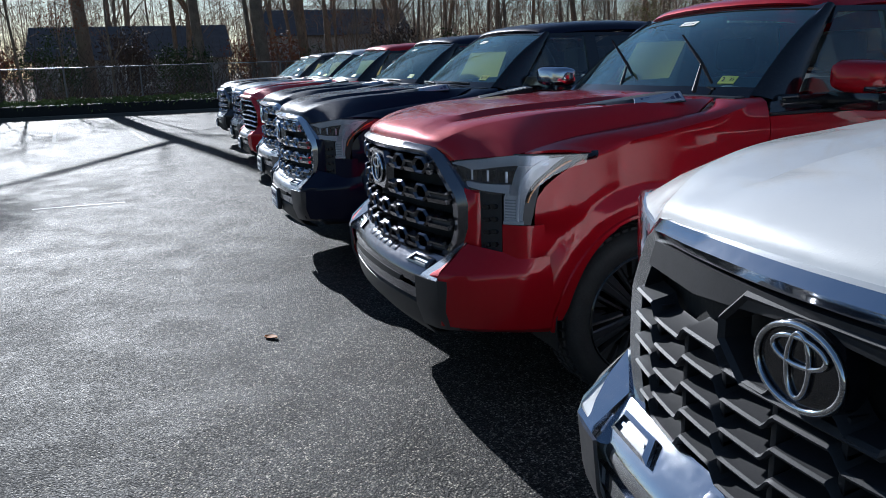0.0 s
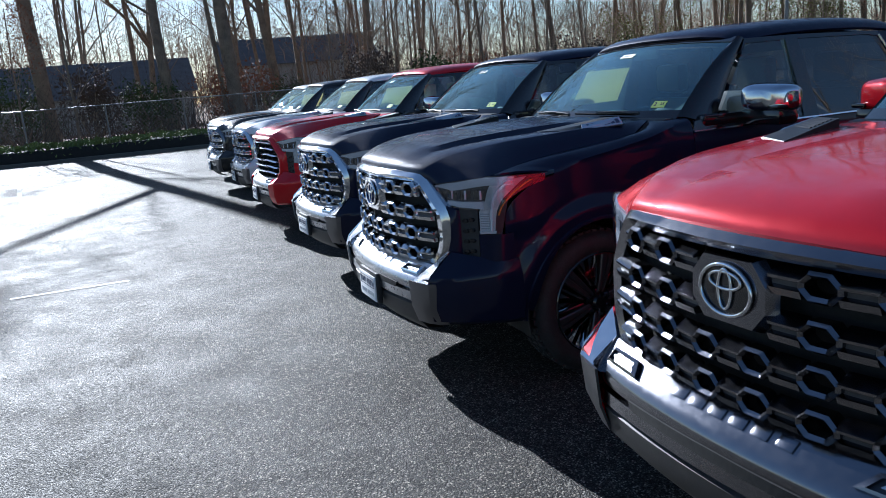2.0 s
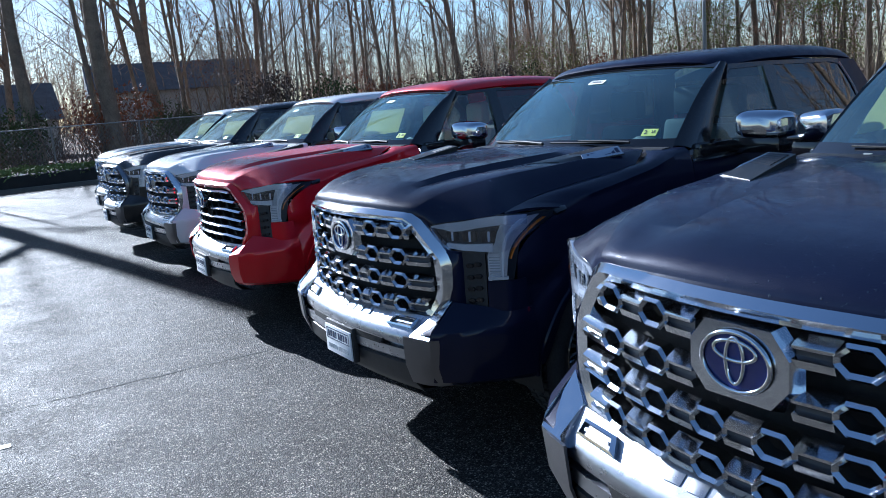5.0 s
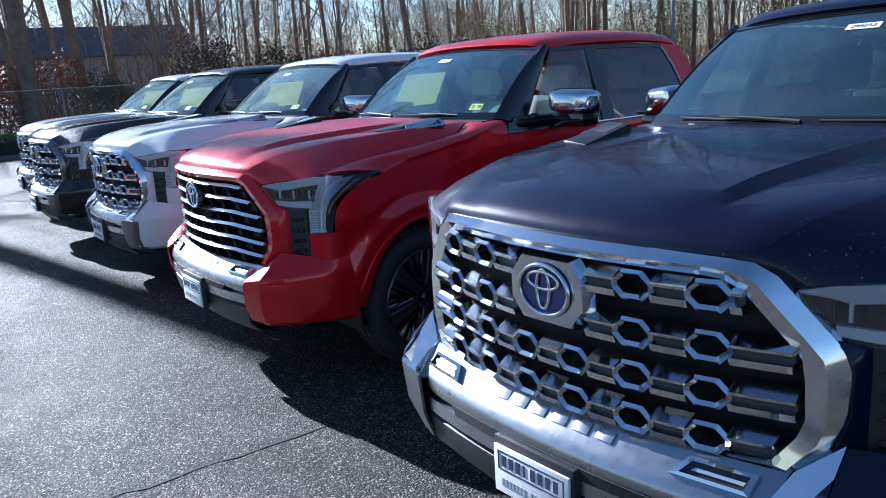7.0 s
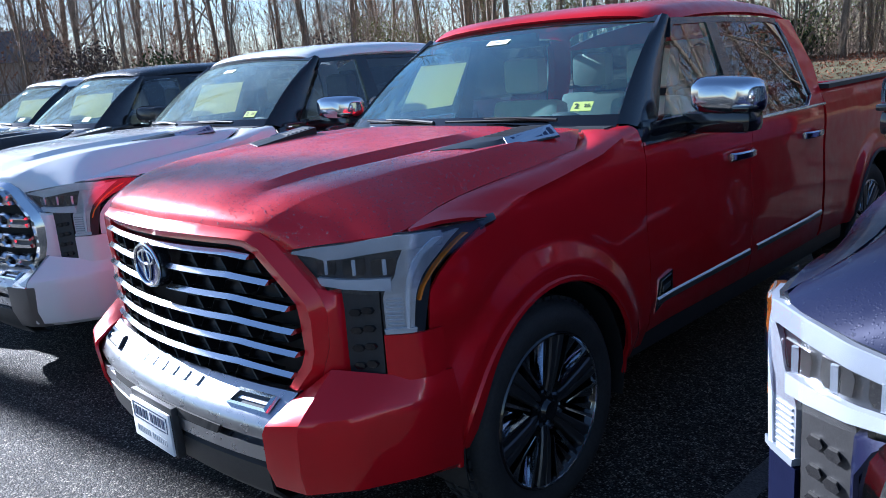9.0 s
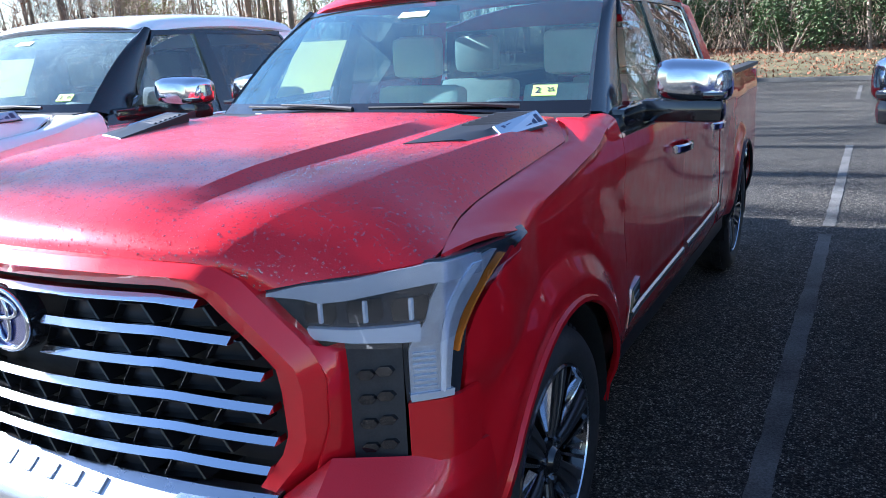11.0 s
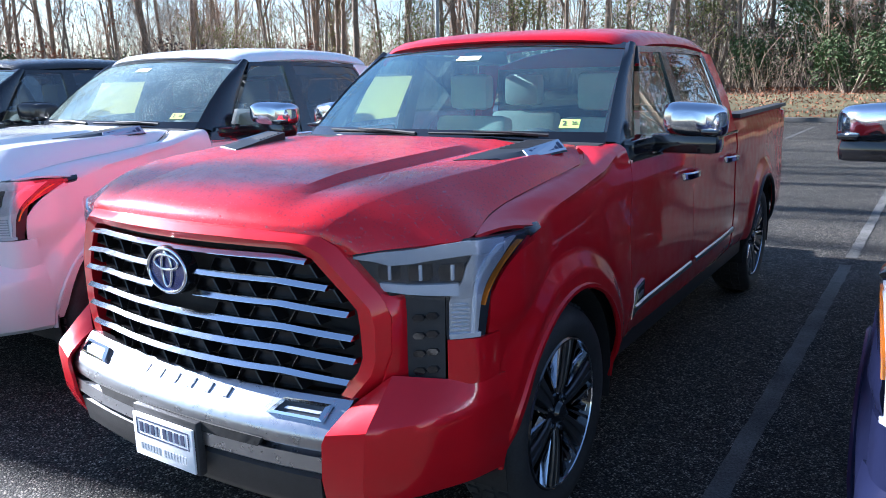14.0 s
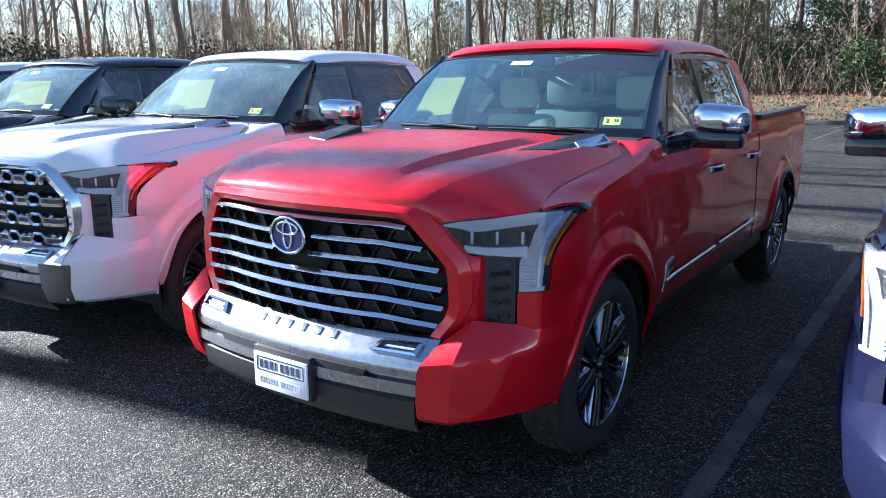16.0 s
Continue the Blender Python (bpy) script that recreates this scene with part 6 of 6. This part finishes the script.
tagged(part("undergrowth", back_stems, TAN_STEM, None, "", 0), "tangle of dry tan stems at the wood's edge", "undergrowth", "", "stuff")
tagged(part("undergrowth", side_stems, BRUSH, None, "", 0), "tangle of dull brown stems behind the fence and bank", "undergrowth", "", "stuff")

bm = bmesh.new()
for k in range(18000):
    x, y = rng.uniform(-19, 36), rng.uniform(27.6, 40)
    leaf(bm, Vector((x, y, ground_z(x, y) + rng.uniform(0.03, 0.09))), rng, 0.06)
for k in range(2500):
    x, y = rng.uniform(-40, -21), rng.uniform(-14, 36)
    leaf(bm, Vector((x, y, ground_z(x, y) + rng.uniform(0.02, 0.10))), rng, 0.09)
for k in range(3500):
    x, y = rng.uniform(-55, 30), 35 + abs(rng.gauss(0, 5))
    leaf(bm, Vector((x, y, ground_z(x, y) + rng.uniform(0.3, 3.5))), rng, 0.07)
tagged(part("fallen_leaves", bm, BROWN_LEAF, None, "", 0), "russet fallen leaves on the bank and in the brush", "leaves", "", "stuff")


def bush(x, y, w, h, n, mat, label, size=0.07, seed=1):
    rng = random.Random(seed)
    t = empty("evergreen_bush", label, "bush", "evergreen bushes")
    bm = bmesh.new()
    lobes = [(Vector((rng.uniform(-w, w) * 0.6, rng.uniform(-w, w) * 0.5, rng.uniform(0.25, 0.85) * h)), rng.uniform(0.25, 0.5) * w) for k in range(12)]
    for k in range(n):
        c, r = rng.choice(lobes)
        d = Vector((rng.gauss(0, 1), rng.gauss(0, 1), rng.gauss(0, 1))).normalized()
        p = c + d * r * rng.uniform(0.55, 1.12)
        if p.z > 0.05:
            leaf(bm, p, rng, size)
    part("foliage", bm, mat, t, "", 0)
    bm = bmesh.new()
    for c, r in lobes:
        tube(bm, [(c.x * 0.15, c.y * 0.15, -0.1), (c.x * 0.6, c.y * 0.6, c.z * 0.5), tuple(c)], [0.05, 0.03, 0.012], 5, False)
    tagged(part("woody_stem", bm, BARK, t), kind="stuff")
    t.matrix_world = pose(x, y, ground_z(x, y))
    return t


for k, (x, y, w, h, n) in enumerate([(-1.5, 35, 1.8, 2.6, 2600), (1.5, 36, 2.6, 3.6, 3600), (4.5, 35.2, 2.2, 3.0, 3000), (8, 36.5, 2.6, 4.2, 3600), (-5.5, 37, 1.6, 2.4, 1800), (12, 35.5, 2.4, 3.4, 2600), (-12, 38, 1.5, 2.2, 1500), (-20, 38, 1.6, 2.4, 1500), (-28, 34, 1.6, 2.2, 1500), (17, 37, 2.6, 4.0, 2600), (-36, 22, 1.8, 3.0, 1500), (-3.5, 38, 2.4, 4.0, 3000), (0, 39.5, 2.6, 4.8, 3200), (3.2, 39, 2.4, 4.2, 3000), (6.3, 39.5, 2.6, 4.8, 3000), (10, 39, 2.6, 4.4, 3000)]):
    bush(x, y, w, h, n, EVERGREEN, "dense dark evergreen bush at the wood's edge", 0.085, 40 + k)


for k, (x, y, w, h, n) in enumerate([(-46, 38, 2.8, 6.0, 1700), (-38, 36.5, 2.8, 5.2, 1700), (-31, 38, 2.8, 6.4, 1700), (-24, 36, 2.8, 5.4, 1900), (-17, 37, 2.8, 6.2, 1900), (-12, 36.5, 2.8, 5.2, 1900), (-8, 39, 2.8, 6.6, 1900), (-33, 30, 2.4, 4.4, 1500), (-20.5, 40, 2.8, 7.0, 1700), (-27.5, 41, 2.8, 6.6, 1700)]):
    bush(x, y, w, h, n, YELLOW_GREEN, "loose yellow-green bush between the trunks", 0.075, 500 + k)

for k in range(16):
    y = -20 + 3.4 * k + rng.uniform(-1, 1)
    bush(-27.5 - rng.uniform(0, 5), y, rng.uniform(1.8, 2.6), rng.uniform(2.4, 3.6), 2400, (EVERGREEN, BRUSH, EVERGREEN, BROWN_LEAF)[k % 4], ("dense dark evergreen bush at the wood's edge", "tangled grey-brown brush behind the fence", "dense dark evergreen bush at the wood's edge", "russet-leaved bush behind the fence")[k % 4], 0.085, 300 + k)


def conifer(x, y, h, seed):
    rng = random.Random(seed)
    t = empty("evergreen_tree", "tall evergreen tree with drooping dark boughs", "tree", "evergreen trees behind the lot")
    bm, lf = bmesh.new(), bmesh.new()
    tube(bm, [(0, 0, -0.2), (0.05, 0, h * 0.5), (0, 0.05, h)], [0.16, 0.1, 0.02], 7, False)
    for k in range(60):
        z = h * rng.uniform(0.12, 0.98)
        a = rng.uniform(0, 6.3)
        ln = (1 - z / h) * 2.4 + 0.4
        d = Vector((math.cos(a), math.sin(a), rng.uniform(-0.25, 0.1)))
        tube(bm, [(0, 0, z), tuple(Vector((0, 0, z)) + d * ln)], [0.025, 0.006], 3, False)
        for j in range(40):
            u = rng.uniform(0.15, 1.05)
            leaf(lf, Vector((0, 0, z)) + d * ln * u + Vector((rng.gauss(0, 0.14), rng.gauss(0, 0.14), rng.gauss(-0.06, 0.1))), rng, 0.12)
    part("trunk", bm, BARK, t)
    part("bough_foliage", lf, EVERGREEN, t, "", 0)
    t.matrix_world = pose(x, y, ground_z(x, y))


for k, (x, y, h) in enumerate([(-3, 40, 10), (2.5, 41, 11), (6, 42, 12), (10, 40, 10), (14, 43, 12), (-10, 46, 9), (-6, 42, 10), (0, 43.5, 12), (4.2, 44, 11), (8, 45, 13), (12, 46, 12), (-1.5, 47, 13), (18, 42, 11)]):
    conifer(x, y, h, 90 + k)

# far woods: crowded thin trunks with side branches
bm = bmesh.new()
for k in range(1150):
    if k >= 800:
        x, y = rng.uniform(-150, -76), rng.uniform(-60, 50)
    elif k % 2:
        x, y = rng.uniform(-130, 70), rng.uniform(55, 120)
    else:
        x, y = rng.uniform(-150, -58), rng.uniform(-30, 90)
    if x > -60 and y < 55 or (-9 < y - 0.161 * x < 9.5 and x > -75):
        continue
    h = rng.uniform(7, 16) if k < 800 else rng.uniform(11, 20)
    p = Vector((x, y, 0.3))
    q = p + Vector((rng.gauss(0, 0.5), rng.gauss(0, 0.5), h))
    w = rng.uniform(0.03, 0.09)
    tube(bm, [p, p.lerp(q, 0.3) + Vector((rng.gauss(0, 0.3), rng.gauss(0, 0.3), 0)), p.lerp(q, 0.65) + Vector((rng.gauss(0, 0.5), rng.gauss(0, 0.5), 0)), q], [w, w * 0.8, w * 0.5, 0.015], 4, False)
    for j in range(20):
        b = p.lerp(q, rng.uniform(0.12, 0.97))
        e = b + Vector((rng.gauss(0, 1.5), rng.gauss(0, 1.5), rng.uniform(-0.1, 1.9)))
        mid = b.lerp(e, 0.5) + Vector((rng.gauss(0, 0.2), rng.gauss(0, 0.2), 0.2))
        tube(bm, [b, mid, e], [0.028, 0.02, 0.008], 3, False)
        tube(bm, [mid, mid + Vector((rng.gauss(0, 0.7), rng.gauss(0, 0.7), rng.uniform(0, 0.9)))], [0.014, 0.006], 3, False)
for k in range(11000):
    if k % 2:
        x, y = rng.uniform(-125, -48), rng.uniform(-70, 60)
    else:
        x, y = rng.uniform(-110, 60), rng.uniform(48, 100)
    z = 0.3 + abs(rng.gauss(0, 3.2 if k % 2 else 6.5))
    p = Vector((x, y, z))
    e = p + Vector((rng.gauss(0, 0.7), rng.gauss(0, 0.7), rng.uniform(0.3, 2.4)))
    w = rng.uniform(0.015, 0.05)
    tube(bm, [p, p.lerp(e, 0.5) + Vector((rng.gauss(0, 0.2), rng.gauss(0, 0.2), 0)), e], [w, w * 0.8, w * 0.4], 3, False)
tagged(part("far_woods", bm, TWIG, None, "", 0), "crowded bare trunks of the woods farther off", "woods", "", "stuff")

# hedge along the side kerb
h = empty("hedge", "low clipped evergreen hedge along the kerb", "hedge")
bm = bmesh.new()
for k in range(14000):
    y = rng.uniform(-26, 9)
    x = -22.0 + rng.uniform(-1.0, 1.0)
    top = 0.62 + 0.12 * noise.noise((x * 1.2, y * 1.2, 1))
    z = top * (1 - abs(rng.gauss(0, 0.22)))
    if z > 0.02:
        leaf(bm, Vector((x, y, z + 0.05)), rng, 0.075)
part("foliage", bm, HEDGE, h, "", 0)
bm = bmesh.new()
box(bm, (-22.85, -26, 0), (-21.15, 9, 0.5), 0.1)
part("hedge_core", bm, UNDER, h)

# chain-link fence
f = empty("chain_link_fence", "grey chain-link fence with round posts under the trees", "fence")
for k in range(21):
    bm = bmesh.new()
    y = -26 + 3.0 * k
    tube(bm, [(-24.2, y, -0.1), (-24.2, y, 1.95)], 0.032, 8)
    part("post", bm, GALVANISED, f)
bm = bmesh.new()
tube(bm, [(-24.2, -26, 1.92), (-24.2, 34, 1.92)], 0.022, 6)
part("top_rail", bm, GALVANISED, f)
bm = bmesh.new()
for k in range(0, 390):
    y = -26 + 0.16 * k
    for s in (1, -1):
        tube(bm, [(-24.2, y, 0.08), (-24.2, y + s * 1.8, 1.9)], 0.003, 3, False)
tagged(part("wire_mesh", bm, GALVANISED, f), kind="stuff")

# lamp pole behind the lot
lp = empty("lamp_pole", "tall grey steel lamp pole behind the lot", "lamp pole")
bm = bmesh.new()
tube(bm, [(0, 0, 0), (0, 0, 9.5)], [0.09, 0.06], 12)
part("pole", bm, GALVANISED, lp)
bm = bmesh.new()
box(bm, (-0.25, -0.7, 9.4), (0.25, 0.1, 9.55), 0.03)
part("lamp_head", bm, GALVANISED, lp)
bm = bmesh.new()
box(bm, (-0.25, -0.25, -0.05), (0.25, 0.25, 0.6), 0.03)
part("base", bm, CONCRETE, lp)
lp.matrix_world = pose(-15.4, 25.0, 0)


def house(x, y, w, d, h, rz, label):
    t = empty("house", label, "house", "houses beyond the trees")
    bm = bmesh.new()
    box(bm, (-w / 2, -d / 2, -1), (w / 2, d / 2, h))
    part("wall", bm, SIDING, t, "", 0)
    bm = bmesh.new()
    prism(bm, [(-w / 2 - 0.4, -d / 2 - 0.5, h - 0.1), (-w / 2 - 0.4, 0, h + 2.4), (-w / 2 - 0.4, d / 2 + 0.5, h - 0.1)], [(w / 2 + 0.4, -d / 2 - 0.5, h - 0.1), (w / 2 + 0.4, 0, h + 2.4), (w / 2 + 0.4, d / 2 + 0.5, h - 0.1)])
    part("roof", bm, ROOF_GREY, t, "", 0)
    for k in range(3):
        win = new("window")
        win.parent = t
        bm = bmesh.new()
        cx = -w / 3 + k * w / 3
        box(bm, (cx - 0.6, -d / 2 - 0.06, 1.0), (cx + 0.6, -d / 2, 2.3), 0.02)
        part("frame", bm, PAPER, win)
        bm = bmesh.new()
        box(bm, (cx - 0.5, -d / 2 - 0.08, 1.1), (cx + 0.5, -d / 2 - 0.062, 2.2))
        part("pane", bm, GLOSS_BLACK, win, "", 0)
    t.matrix_world = pose(x, y, 0, 0, 0, rz)


house(-52, -3.0, 13, 8, 2.7, 90, "low grey house beyond the bare trees")
house(-62, 14.2, 13, 9, 4.5, 84, "grey house beyond the bare trees")

# leaf on the asphalt
lf = empty("fallen_leaf", "curled orange-brown leaf lying on the asphalt", "leaf")
bm = bmesh.new()
rows = []
for k in range(7):
    u = k / 6
    wd = 0.028 * math.sin(math.pi * min(u * 0.95 + 0.03, 1)) ** 0.7
    rows.append([(lerp(-0.05, 0.05, u), s * wd, 0.003 + 0.008 * abs(s) + 0.006 * u * u) for s in (-1, -0.5, 0, 0.5, 1)])
grid(bm, rows)
part("blade", bm, varied("orange_leaf", (0.42, 0.16, 0.03), 0.7, 40, 0.4, 0.3, 0.002), lf, "", 60, 0.0015)
bm = bmesh.new()
tube(bm, [(0.05, 0, 0.009), (0.07, 0.006, 0.007), (0.085, 0.002, 0.003)], 0.0015, 5)
part("stalk", bm, TWIG, lf)
lf.matrix_world = pose(7.682, -0.633, 0.0, 0, 0, 40)
